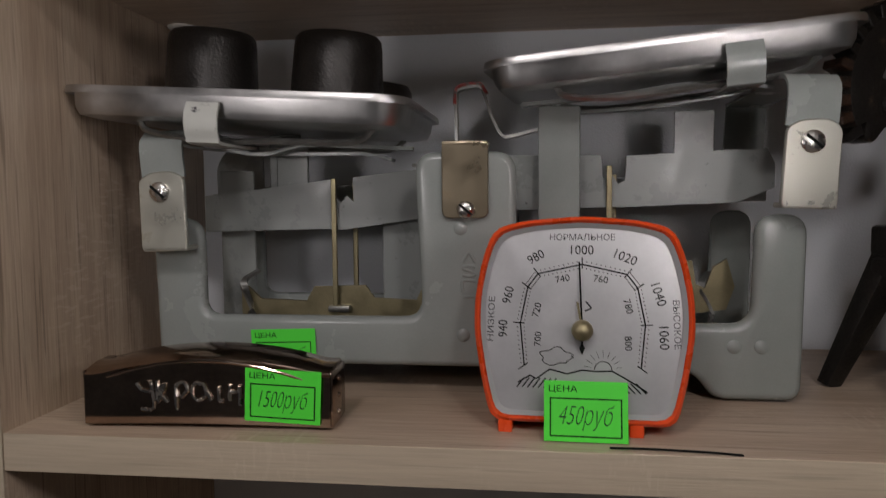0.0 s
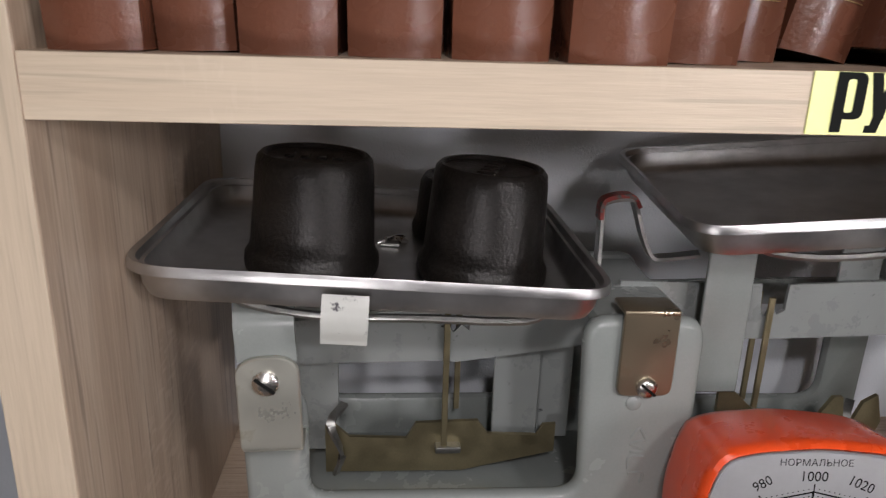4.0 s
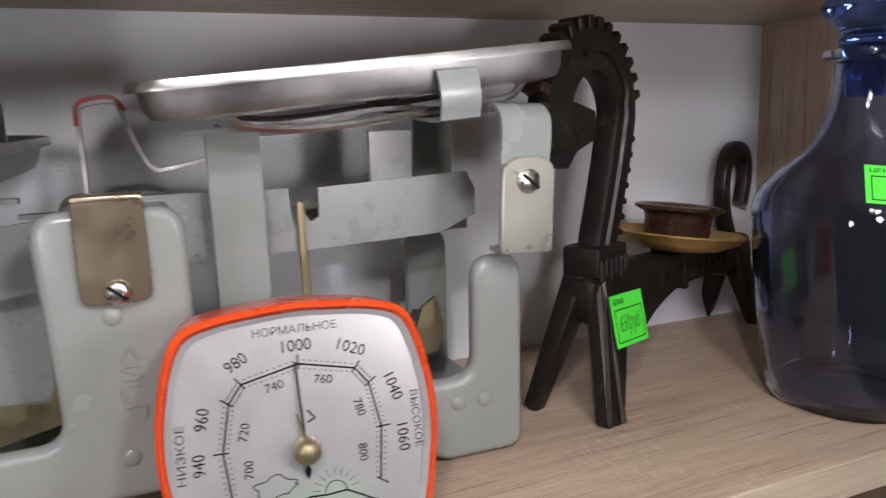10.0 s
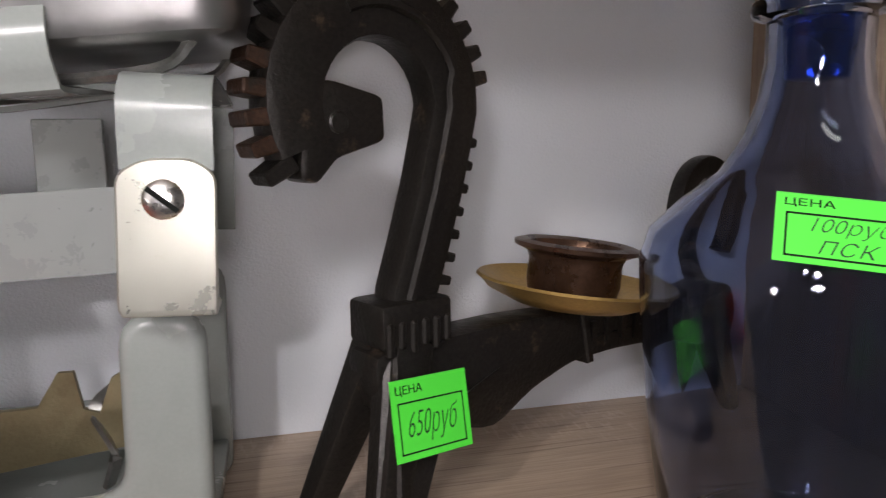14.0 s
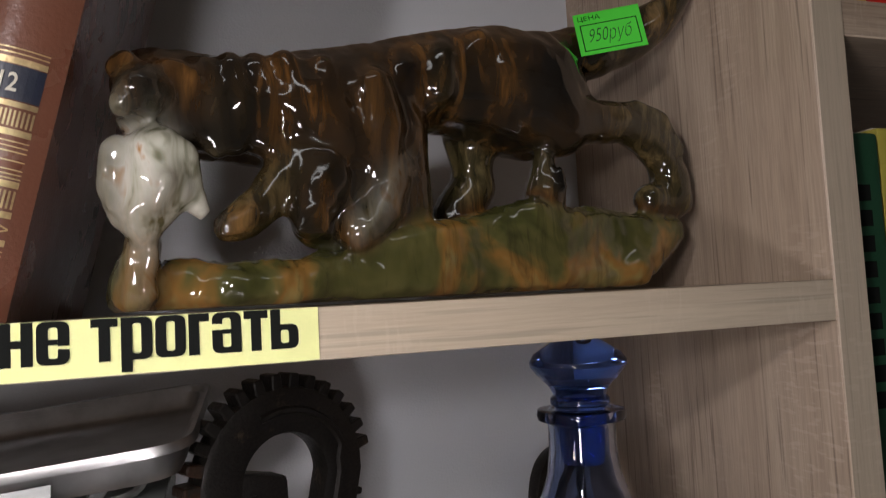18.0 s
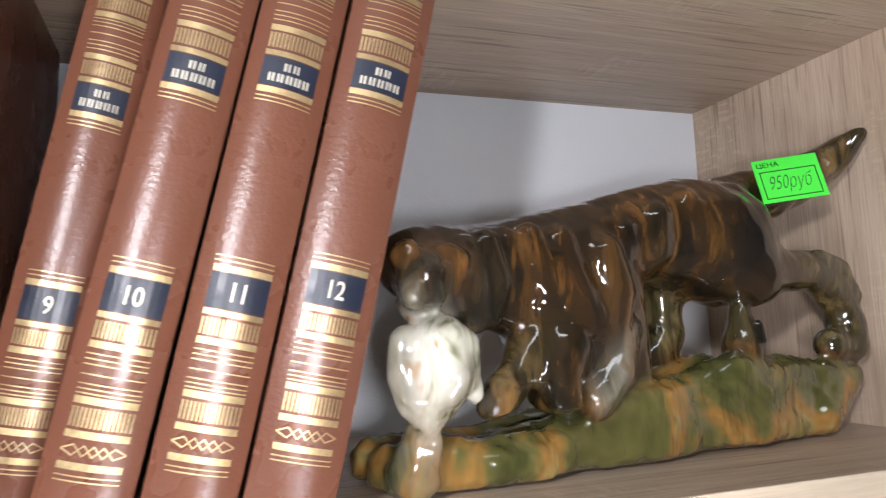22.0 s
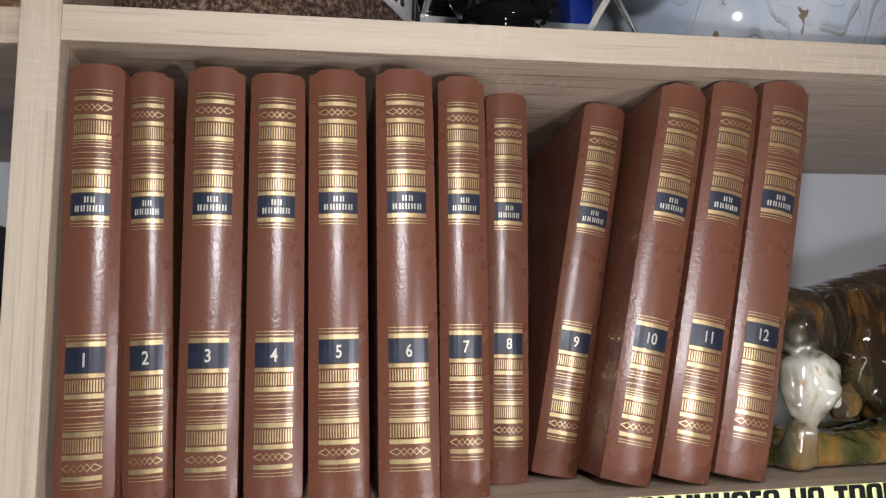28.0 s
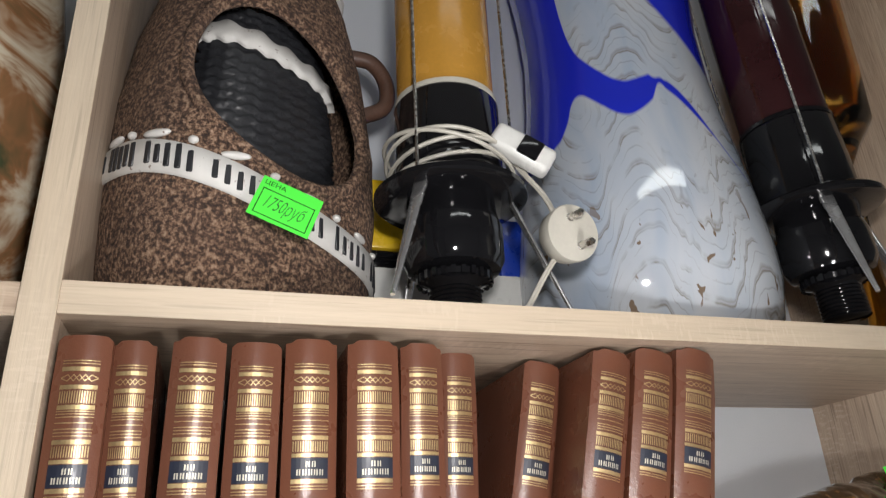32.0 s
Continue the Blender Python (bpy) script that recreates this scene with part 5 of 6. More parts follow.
# skull, muzzle, nose pad, lips, jaw
limb((0.006, 0.018, 0.2950, 0.0140), (0.014, 0.021, 0.2960, 0.0150), (0.024, 0.024, 0.2930, 0.0175))
limb((0.005, 0.008, 0.2905, 0.0110), (0.0005, -0.002, 0.2880, 0.0078), tint=(0, 0.35, 0))
limb((-0.0012, -0.0060, 0.2895, 0.0046), (0.0030, -0.0060, 0.2897, 0.0042), tint=(0.2, 0.6, 0.12))
limb((-0.0040, -0.0055, 0.2820, 0.0052), (-0.0020, 0.000, 0.2835, 0.0055), tint=(0, 0.6, 0.28))
limb((0.0038, -0.0058, 0.2820, 0.0042), (0.0040, 0.000, 0.2835, 0.0050), tint=(0, 0.6, 0.28))
limb((0.0005, 0.004, 0.2800, 0.0070), (0.0140, 0.010, 0.2800, 0.0085), (0.022, 0.013, 0.2800, 0.0080), tint=(0, 0.1, 0))
for q in ((-0.0020, -0.0102, 0.2888), (0.0032, -0.0100, 0.2890)):
    limb((*q, 0.0012), (q[0] + 0.0008, q[1] + 0.001, q[2] - 0.0004, 0.0012), tint=BLACK)
limb((0.0002, -0.0092, 0.2845, 0.0009), (0.0002, -0.0085, 0.2795, 0.0009), tint=BLACK)
limb((-0.0045, 0.0035, 0.2965, 0.0040), (-0.0020, 0.0025, 0.2990, 0.0035), tint=AMBERED)
limb((0.0105, 0.0035, 0.2965, 0.0052), (0.0165, 0.0050, 0.2945, 0.0062), (0.0170, 0.0055, 0.2860, 0.0045), tint=AMBERED)
# hanging ear and the folds of the neck
limb((0.0225, 0.0092, 0.3010, 0.0046), (0.0250, 0.0077, 0.2880, 0.0062), (0.0270, 0.0102, 0.2735, 0.0050), tint=(0.1, 0.6, 0.03))
limb((0.0320, 0.0097, 0.3030, 0.0050), (0.0350, 0.0087, 0.2880, 0.0066), (0.0335, 0.0117, 0.2745, 0.0050), tint=(0, 0.35, 0))
limb((0.0415, 0.0117, 0.3040, 0.0055), (0.0450, 0.0102, 0.2900, 0.0070), (0.0440, 0.0132, 0.2760, 0.0060), tint=(0.35, 0.35, 0))
limb((0.0520, 0.0107, 0.3060, 0.0055), (0.0560, 0.0092, 0.2900, 0.0070), (0.0560, 0.0112, 0.2740, 0.0060), tint=(0.2, 0.2, 0))
limb((0.0660, 0.0102, 0.3050, 0.0060), (0.0690, 0.0092, 0.2900, 0.0070), (0.0690, 0.0112, 0.2720, 0.0060), tint=(0.7, 0.7, 0))
# thin near-black lines in the creases between ear and neck folds
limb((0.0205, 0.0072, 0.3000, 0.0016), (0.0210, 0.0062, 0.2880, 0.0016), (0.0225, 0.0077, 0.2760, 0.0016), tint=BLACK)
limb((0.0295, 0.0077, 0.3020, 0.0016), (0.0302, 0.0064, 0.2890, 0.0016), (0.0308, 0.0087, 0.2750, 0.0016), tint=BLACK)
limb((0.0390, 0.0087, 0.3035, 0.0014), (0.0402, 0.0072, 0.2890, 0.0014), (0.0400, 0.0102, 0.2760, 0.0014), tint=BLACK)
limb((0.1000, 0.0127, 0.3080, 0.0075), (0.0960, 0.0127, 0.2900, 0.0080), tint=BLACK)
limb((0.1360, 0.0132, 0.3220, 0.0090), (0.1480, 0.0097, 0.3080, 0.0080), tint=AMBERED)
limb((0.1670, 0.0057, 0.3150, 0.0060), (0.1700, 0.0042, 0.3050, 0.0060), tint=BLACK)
# chest and the dark mass behind the forelegs
limb((0.060, 0.020, 0.2740, 0.0170), (0.072, 0.019, 0.2600, 0.0165), (0.092, 0.019, 0.2600, 0.0150), tint=(0.05, 0.05, 0))
limb((0.066, 0.020, 0.2480, 0.0120), (0.098, 0.019, 0.2500, 0.0120))
limb((0.086, 0.0090, 0.2990, 0.0090), (0.088, 0.0075, 0.2840, 0.0100), (0.0860, 0.0085, 0.2680, 0.0090), tint=(0.6, 0.55, 0))
limb((0.1180, 0.0125, 0.3150, 0.0085), (0.1160, 0.0110, 0.3020, 0.0085), tint=(0.05, 0.35, 0))
# tail, swung out towards the open side
limb((0.178, 0.032, 0.3250, 0.0140), (0.196, 0.0385, 0.3310, 0.0150), (0.2135, 0.030, 0.3350, 0.0142), tint=(0, 0.15, 0))
limb((0.2135, 0.030, 0.3350, 0.0142), (0.2310, 0.0255, 0.3415, 0.0132), (0.2410, 0.019, 0.3475, 0.0112), (0.2470, 0.009, 0.3550, 0.0082), (0.2475, -0.002, 0.3615, 0.0038), tint=(0.1, 0.8, 0))
limb((0.2300, 0.0150, 0.3400, 0.0050), (0.2400, 0.0110, 0.3460, 0.0050), (0.2450, 0.0050, 0.3510, 0.0040), tint=(0.25, 0.9, 0))
# hind legs
limb((0.178, 0.014, 0.2930, 0.0160), (0.193, 0.011, 0.2930, 0.0112), tint=(0.35, 0.35, 0))
limb((0.193, 0.011, 0.2930, 0.0112), (0.211, 0.010, 0.2938, 0.0102), (0.2255, 0.010, 0.2880, 0.0098), (0.2350, 0.010, 0.2770, 0.0085), (0.2390, 0.010, 0.2670, 0.0100), (0.2370, 0.010, 0.2590, 0.0105), tint=(0.12, 0.9, 0))
limb((0.2255, 0.010, 0.2570, 0.0085), (0.2400, 0.010, 0.2570, 0.0095), tint=OLIVE)
limb((0.2140, 0.004, 0.3000, 0.0040), (0.2290, 0.003, 0.2950, 0.0036), (0.2400, 0.004, 0.2800, 0.0034), tint=(0.1, 0.9, 0.05))
limb((0.146, 0.040, 0.2900, 0.0140), (0.1462, 0.040, 0.2750, 0.0100), (0.1465, 0.040, 0.2660, 0.0110), (0.137, 0.039, 0.2545, 0.0110), (0.132, 0.038, 0.2500, 0.0090), tint=(0, 0.9, 0))
limb((0.1680, 0.014, 0.2745, 0.0052), (0.1665, 0.014, 0.2630, 0.0074), (0.1670, 0.013, 0.2570, 0.0095), tint=OLIVE)
# near-black tint where the hind foot has a slot, which isn't cut
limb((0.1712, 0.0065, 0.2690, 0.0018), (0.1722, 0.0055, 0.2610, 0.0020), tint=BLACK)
# front legs, the feathered one in front, and the lifted paw
limb((0.098, 0.020, 0.2860, 0.0155), (0.101, 0.018, 0.2680, 0.0115), (0.103, 0.016, 0.2520, 0.0098), tint=(0.15, 0.1, 0))
limb((0.094, 0.013, 0.2700, 0.0100), (0.087, 0.009, 0.2530, 0.0100), (0.077, 0.007, 0.2430, 0.0085), tint=(0.2, 0.65, 0.08))
limb((0.0915, 0.0035, 0.2660, 0.0022), (0.0850, 0.0000, 0.2520, 0.0024), (0.0790, -0.0010, 0.2440, 0.0022), tint=(0, 0.8, 0.3))
limb((0.0960, 0.0055, 0.2600, 0.0022), (0.0905, 0.0025, 0.2490, 0.0022), tint=(0.8, 0.9, 0))
limb((0.064, 0.011, 0.2630, 0.0130), (0.0585, 0.006, 0.2520, 0.0095), (0.0570, 0.002, 0.2462, 0.0078))
for k in range(3):
    limb((0.0520 + 0.0042 * k, -0.0035, 0.2425, 0.0026), (0.0525 + 0.0042 * k, 0.0, 0.2460, 0.0030), tint=(0, 0.15, 0))
limb((0.057, 0.014, 0.2680, 0.0115), (0.0430, 0.010, 0.2535, 0.0080), (0.0350, 0.008, 0.2470, 0.0080), (0.0290, 0.006, 0.2440, 0.0058), tint=(0.15, 0.85, 0))
for k in range(3):
    limb((0.0265 + 0.0030 * k, 0.0000, 0.2415 + 0.0008 * k, 0.0021), (0.0300 + 0.0032 * k, 0.0005, 0.2470 + 0.0010 * k, 0.0023), tint=(0.5, 0.9, 0))
# modelled bank of earth
for k in range(46):
    u = -0.0015 + 0.0053 * k
    top = float(np.interp(u, [-0.01, 0.02, 0.052, 0.0626, 0.0858, 0.1068, 0.1295, 0.157, 0.1726, 0.21, 0.243], [0.230, 0.2345, 0.2325, 0.2350, 0.2410, 0.2460, 0.2503, 0.2565, 0.2542, 0.2522, 0.2490]))
    top += 0.0008 * math.sin(k * 0.7)
    for v in (0.0100, 0.026, 0.045):
        r = 0.0095
        zt = top - r + (0.001 if v < 0.02 else 0.0)
        vv = v + (0.0022 * math.sin(k * 0.55) if v < 0.02 else 0)
        pieces.append((Vector((min(u, 0.210), vv, ZB + r - 0.003)), r, Vector((min(u, 0.236), vv + 0.002, zt)), r, SOIL))
limb((-0.0005, 0.0065, ZB + 0.006, 0.0085), (0.0015, 0.0045, 0.2380, 0.0062), tint=(0.9, 0.25, 0.12))
limb((0.0030, -0.0010, ZB + 0.006, 0.0030), (0.0040, -0.0010, 0.2350, 0.0026), tint=(0.9, 0.5, 0.1))
# bird in the mouth
limb((0.0060, -0.0020, 0.2660, 0.0112), (0.0060, -0.0032, 0.2570, 0.0120), (0.0015, -0.0015, 0.2470, 0.0085), tint=WHITE)
limb((0.0010, -0.0010, 0.2450, 0.0068), (0.0010, -0.0010, 0.2405, 0.0050), tint=(0.95, 0.75, 0.25))
limb((-0.0060, 0.0000, 0.2680, 0.0058), (-0.0085, 0.0000, 0.2560, 0.0042), (-0.0055, 0.0005, 0.2450, 0.0032), tint=(0.1, 0.7, 0.35))
for k in range(3):
    limb((-0.0095 + 0.0022 * k, -0.0045, 0.2640 - 0.002 * k, 0.0012), (-0.0085 + 0.0020 * k, -0.0045, 0.2490, 0.0012), tint=(0, 0.9, 0.1))
limb((0.0130, -0.0050, 0.2660, 0.0062), (0.0160, -0.0030, 0.2560, 0.0044), (0.0190, -0.0015, 0.2490, 0.0036), tint=WHITE)
limb((0.0075, -0.0142, 0.2570, 0.0026), (0.0045, -0.0115, 0.2490, 0.0030), tint=(0.9, 0.9, 0.25))

bm = bmesh.new()
for a, ra, b, rb, tint in pieces:
    steps = max(2, int((b - a).length / ((0.8 if tint == SOIL else 0.35) * min(ra, rb))) + 1)
    for k in range(steps + 1):
        t_ = k / steps
        bmesh.ops.create_icosphere(bm, subdivisions=1 if tint == SOIL else 2, radius=ra + (rb - ra) * t_, matrix=Matrix.Translation(a.lerp(b, t_)))
me = bpy.data.meshes.new("ceramic_dog")
bm.to_mesh(me)
bm.free()
tmp = new("ceramic_dog", me)
rm = tmp.modifiers.new("remesh", "REMESH")
rm.mode, rm.voxel_size, rm.use_smooth_shade = "VOXEL", 0.0013, True
bpy.context.view_layer.update()
me2 = bpy.data.meshes.new_from_object(tmp.evaluated_get(bpy.context.evaluated_depsgraph_get()))
bpy.data.objects.remove(tmp)
bm = bmesh.new()
bm.from_mesh(me2)
for _ in range(7):
    bmesh.ops.smooth_vert(bm, verts=bm.verts[:], factor=0.5, use_axis_x=True, use_axis_y=True, use_axis_z=True)
bm.normal_update()
co = np.array([v.co for v in bm.verts])
PA, PB = np.array([p[0] for p in pieces]), np.array([p[2] for p in pieces])
RA, RB = np.array([p[1] for p in pieces]), np.array([p[3] for p in pieces])
TI = np.array([(*p[4], 1)[:4] for p in pieces], float)
near = np.full((len(co), len(pieces)), 1.0)
for j in range(len(pieces)):
    d = PB[j] - PA[j]
    s = np.clip(((co - PA[j]) @ d) / max(d @ d, 1e-12), 0, 1)
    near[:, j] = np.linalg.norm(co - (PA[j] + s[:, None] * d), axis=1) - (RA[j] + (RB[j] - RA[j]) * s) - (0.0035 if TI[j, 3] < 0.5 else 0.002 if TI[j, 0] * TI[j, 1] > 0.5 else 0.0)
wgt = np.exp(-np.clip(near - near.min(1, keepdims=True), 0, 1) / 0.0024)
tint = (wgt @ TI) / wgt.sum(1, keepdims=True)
lay = bm.verts.layers.float_color.new("glaze")
for v, c in zip(bm.verts, tint):
    v[lay] = tuple(c)
    fur = 1 - min(1, c[0] + c[2])
    p = v.co
    w = noise.noise(Vector((p.x * 95 + 30 * p.z, p.y * 60, p.z * 38)) * 1.0) * 0.0009 * fur + noise.noise(Vector((p.x * 260 + 60 * p.z, p.y * 150, p.z * 70))) * 0.00025 * fur
    w += 0.00012 * math.sin(p.x * 720 + 90 * p.z + 3 * noise.noise(p * 60)) * fur * max(0.0, 1 - p.x / 0.15) * (p.z > 0.262)
    w += (noise.noise(p * 70) * 0.0016 + noise.noise(p * 170) * 0.0009) * c[0]
    v.co = p + v.normal * w
    if v.co.z < ZB + 0.0002:
        v.co.z = ZB + 0.0002
for f in bm.faces:
    f.smooth = True
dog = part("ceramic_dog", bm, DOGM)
dog.matrix_world = DOG
tagged(dog, "glossy brown and green glazed ceramic retriever carrying a bird", "figurine")
price_tag("green price card stuck on the ceramic dog's tail", (0.5523, 0.0700, 0.3402), turn(-16, -6, -24), "950руб", 0.0315, 0.0235)
# ---- upper shelf ----
ZT = Z2 + T


def clay(name):
    n = Nodes(name, 0.7)
    v = n.coords()
    a = n.noise(v, 380, 6, 0.7)
    b = n.noise(v, 22, 3, 0.6)
    c = n.ramp(a, [(0.38, (0.030, 0.017, 0.012)), (0.47, (0.10, 0.056, 0.038)), (0.55, (0.33, 0.20, 0.125)), (0.64, (0.56, 0.39, 0.27))])
    n.colour(n.mix(n.ramp(b, [(0.4, (0, 0, 0)), (0.8, (0.6, 0.6, 0.6))]), c, (0.055, 0.03, 0.022)))
    n.bump(a, 1.0, 0.004)
    return n.m


CLAY = clay("rough_brown_clay")
CLAY_S = plain("smooth_brown_clay", (0.10, 0.052, 0.035), 0.5, 0.0, 0.3, 60, 0.2, 500)
WHITEC = spotted("white_slip", (0.62, 0.61, 0.58), (0.18, 0.13, 0.1), 240, 0.63, 0.5)
BLACKC = plain("black_ribbed_clay", (0.02, 0.021, 0.024), 0.4, 0.0, 0.3, 200, 0.3, 600)
pot = thing("clay_pot", "rough brown clay pot with oval mouth and white slotted band", "pot")
pot.matrix_world = Matrix.Translation((0.079, 0.088, ZT)) @ turn(0, 0, 30)


def pot_r(z):
    return float(np.interp(z, [0.0, 0.006, 0.03, 0.08, 0.13, 0.19, 0.24, 0.30, 0.36, 0.40], [0.060, 0.068, 0.074, 0.0775, 0.0765, 0.0695, 0.059, 0.042, 0.034, 0.036]))


MO = (-100.0, 0.1390, 43.0, 0.0630)  # mouth: middle angle, height, half angle, half height
MS = 150.0  # degrees that its oval slants with each metre of height


def pot_point(a, z, off=0.0):
    c, s = math.cos(a), math.sin(a)
    p = 2.6
    e = (abs(c) ** p + abs(s) ** p) ** (-1 / p)
    r = pot_r(z) + off
    return Vector((r * e * c * 1.08, r * e * s * 0.86, z))


def in_mouth(a, z):
    d = (math.degrees(a) - MO[0] + MS * (z - MO[1]) + 180) % 360 - 180
    return (d / MO[2]) ** 2 + ((z - MO[1]) / MO[3]) ** 2


bm = bmesh.new()
NA, NZ = 72, 60
grid = [[None] * NA for _ in range(NZ + 1)]
for i in range(NZ + 1):
    z = 0.40 * i / NZ
    for k in range(NA):
        a = 2 * math.pi * k / NA
        p = pot_point(a, z)
        q = in_mouth(a, z)
        if 0.75 < q < 1.35:
            # pull the wall's edge onto the mouth's outline
            d = (math.degrees(a) - MO[0] + MS * (z - MO[1]) + 180) % 360 - 180
            f = 1 / math.sqrt(q)
            if abs(f - 1) < 0.12:
                p = pot_point(radians(MO[0] + (d - MS * (z - MO[1])) * f), MO[1] + (z - MO[1]) * f)
        p += p.normalized() * 0.0014 * noise.noise(p * 90)
        grid[i][k] = bm.verts.new(p)
for i in range(NZ):
    for k in range(NA):
        a = 2 * math.pi * (k + 0.5) / NA
        if in_mouth(a, 0.40 * (i + 0.5) / NZ) > 1.0:
            bm.faces.new((grid[i][k], grid[i][(k + 1) % NA], grid[i + 1][(k + 1) % NA], grid[i + 1][k]))
bm.faces.new(grid[0][::-1])
bmesh.ops.delete(bm, geom=[v for v in bm.verts if not v.link_faces], context="VERTS")
bmesh.ops.recalc_face_normals(bm, faces=bm.faces[:])
part("body", smooth(bm, 60), CLAY, pot)
rim = [pot_point(radians(MO[0] + MO[2] * math.cos(t_) - MS * MO[3] * math.sin(t_)), MO[1] + MO[3] * math.sin(t_), -0.002) for t_ in [2 * math.pi * k / 48 for k in range(49)]]
part("mouth_rim", sweep(rim, circle(0.0044, 8), (0.5, -0.85, 0.1)), CLAY, pot, "smooth rolled rim")
# ribbed dark lining behind the mouth
bm = bmesh.new()
rows = []
for i in range(57):
    z = MO[1] - 0.074 + 0.148 * i / 56
    rows.append([])
    for k in range(49):
        a = radians(MO[0] - 66 + 132 * k / 48)
        q = pot_point(a, z, -0.026 + 0.0022 * math.sin(i * 2.0 + 0.12 * k + 1.2 * math.sin(k * 1.3)))
        rows[-1].append(bm.verts.new(q))
for a, b in zip(rows, rows[1:]):
    for k in range(len(a) - 1):
        bm.faces.new((a[k], a[k + 1], b[k + 1], b[k]))
part("lining", smooth(bm, 80), BLACKC, pot, "dark wavy ribbed lining")
bm = bmesh.new()
rows = []
for k in range(61):
    a = radians(MO[0] - 62 + 124 * k / 60)
    low, high = 0.044 - 0.00028 * k + 0.0014 * math.sin(k * 0.9), 0.060 - 0.00036 * k + 0.002 * math.sin(k * 0.6)
    rows.append([bm.verts.new(pot_point(a, MO[1] + z, off)) for z, off in ((low, -0.0245), (low + 0.001, -0.020), ((low + high) / 2, -0.0215), (high - 0.001, -0.020), (high, -0.0245))])
for a, b in zip(rows, rows[1:]):
    for k in range(4):
        bm.faces.new((a[k], b[k], b[k + 1], a[k + 1]))
part("lining_edge", smooth(bm, 80), WHITEC, pot, "white lacy edge")
# band with dark slots, slanting round the pot
def slant(a):
    q = pot_point(a, 0.065)
    return -0.30 * (q.x * math.cos(radians(30)) - q.y * math.sin(radians(30)))


bm = bmesh.new()
rows = []
for k in range(73):
    a = 2 * math.pi * k / 72
    rows.append([bm.verts.new(pot_point(a, 0.055 + slant(a) + dz, off)) for dz, off in ((0, 0.0005), (0.001, 0.0028), (0.019, 0.0028), (0.020, 0.0005))])
for a, b in zip(rows, rows[1:]):
    for k in range(3):
        bm.faces.new((a[k], b[k], b[k + 1], a[k + 1]))
part("band", smooth(bm, 40), WHITEC, pot, "white glazed band")
rs = random.Random(7)
for k in range(84):
    if k % 6 == 5:
        continue
    a = 2 * math.pi * (k + 0.5) / 84
    p0 = pot_point(a, 0.065 + slant(a) + rs.uniform(-0.0008, 0.0008), 0.0028)
    if p0.y > 0.03 and p0.x > 0:
        continue
    hh = 0.0068 * rs.uniform(0.80, 1.15)
    bm = box(-0.0012, -0.0016, -hh, 0.0006, 0.0016, hh, 0.0005, 1)
    bmesh.ops.transform(bm, matrix=Matrix.Translation(p0) @ Matrix.Rotation(a, 4, "Z"), verts=bm.verts[:])
    part("slot", bm, BLACKC, pot)
for k in range(24):
    a = 2 * math.pi * k / 24
    bm = bmesh.new()
    long = k % 2 == 0
    bmesh.ops.create_icosphere(bm, subdivisions=2, radius=1.0, matrix=Matrix.Translation(pot_point(a, 0.0785 + slant(a), 0.001)) @ Matrix.Rotation(a, 4, "Z") @ Matrix.Diagonal((0.0025, 0.0085 if long else 0.003, 0.0024, 1)))
    part("slip_drop", smooth(bm, 80), WHITEC, pot)
part("handle", sweep(curve_through([pot_point(radians(-39), 0.165, -0.002), pot_point(radians(-39), 0.175, 0.014), pot_point(radians(-39), 0.195, 0.018), pot_point(radians(-39), 0.212, 0.012), pot_point(radians(-39), 0.215, -0.002)], 5), circle(0.0058, 8), (0, 1, 0)), CLAY_S, pot)
for k in range(4):
    ring = [pot_point(2 * math.pi * i / 36, 0.262 + 0.0055 * k, 0.002) for i in range(37)]
    part("neck_cord", sweep(ring, circle(0.003, 6)), WHITEC, pot, "pale twisted cord ring")
price_tag("green price card stuck on the clay pot's band", (0.0985, 0.0088, ZT + 0.0515), turn(-6, 20, 4), "1750руб", 0.0345, 0.0262)

BLACKP = plain("glossy_black_plastic", (0.006, 0.006, 0.007), 0.10, 0.0, 0.2, 60, 0.02, 700, 0.06)
AMBER = glass("amber_glass", (0.80, 0.42, 0.06), 0.04)
AMBER_IN = plain("amber_liquid", (0.42, 0.215, 0.035), 0.25, 0.0, 0.15, 40)
MAROON = plain("dark_maroon_tube", (0.028, 0.008, 0.009), 0.1, 0.0, 0.2, 60)
WIRE = plain("pale_cable", (0.46, 0.44, 0.38), 0.5, 0.0, 0.08)
WHITEP = plain("white_plastic", (0.66, 0.66, 0.63), 0.35, 0.0, 0.05)
ALU = plain("polished_leg", (0.66, 0.66, 0.66), 0.25, 0.9, 0.1)


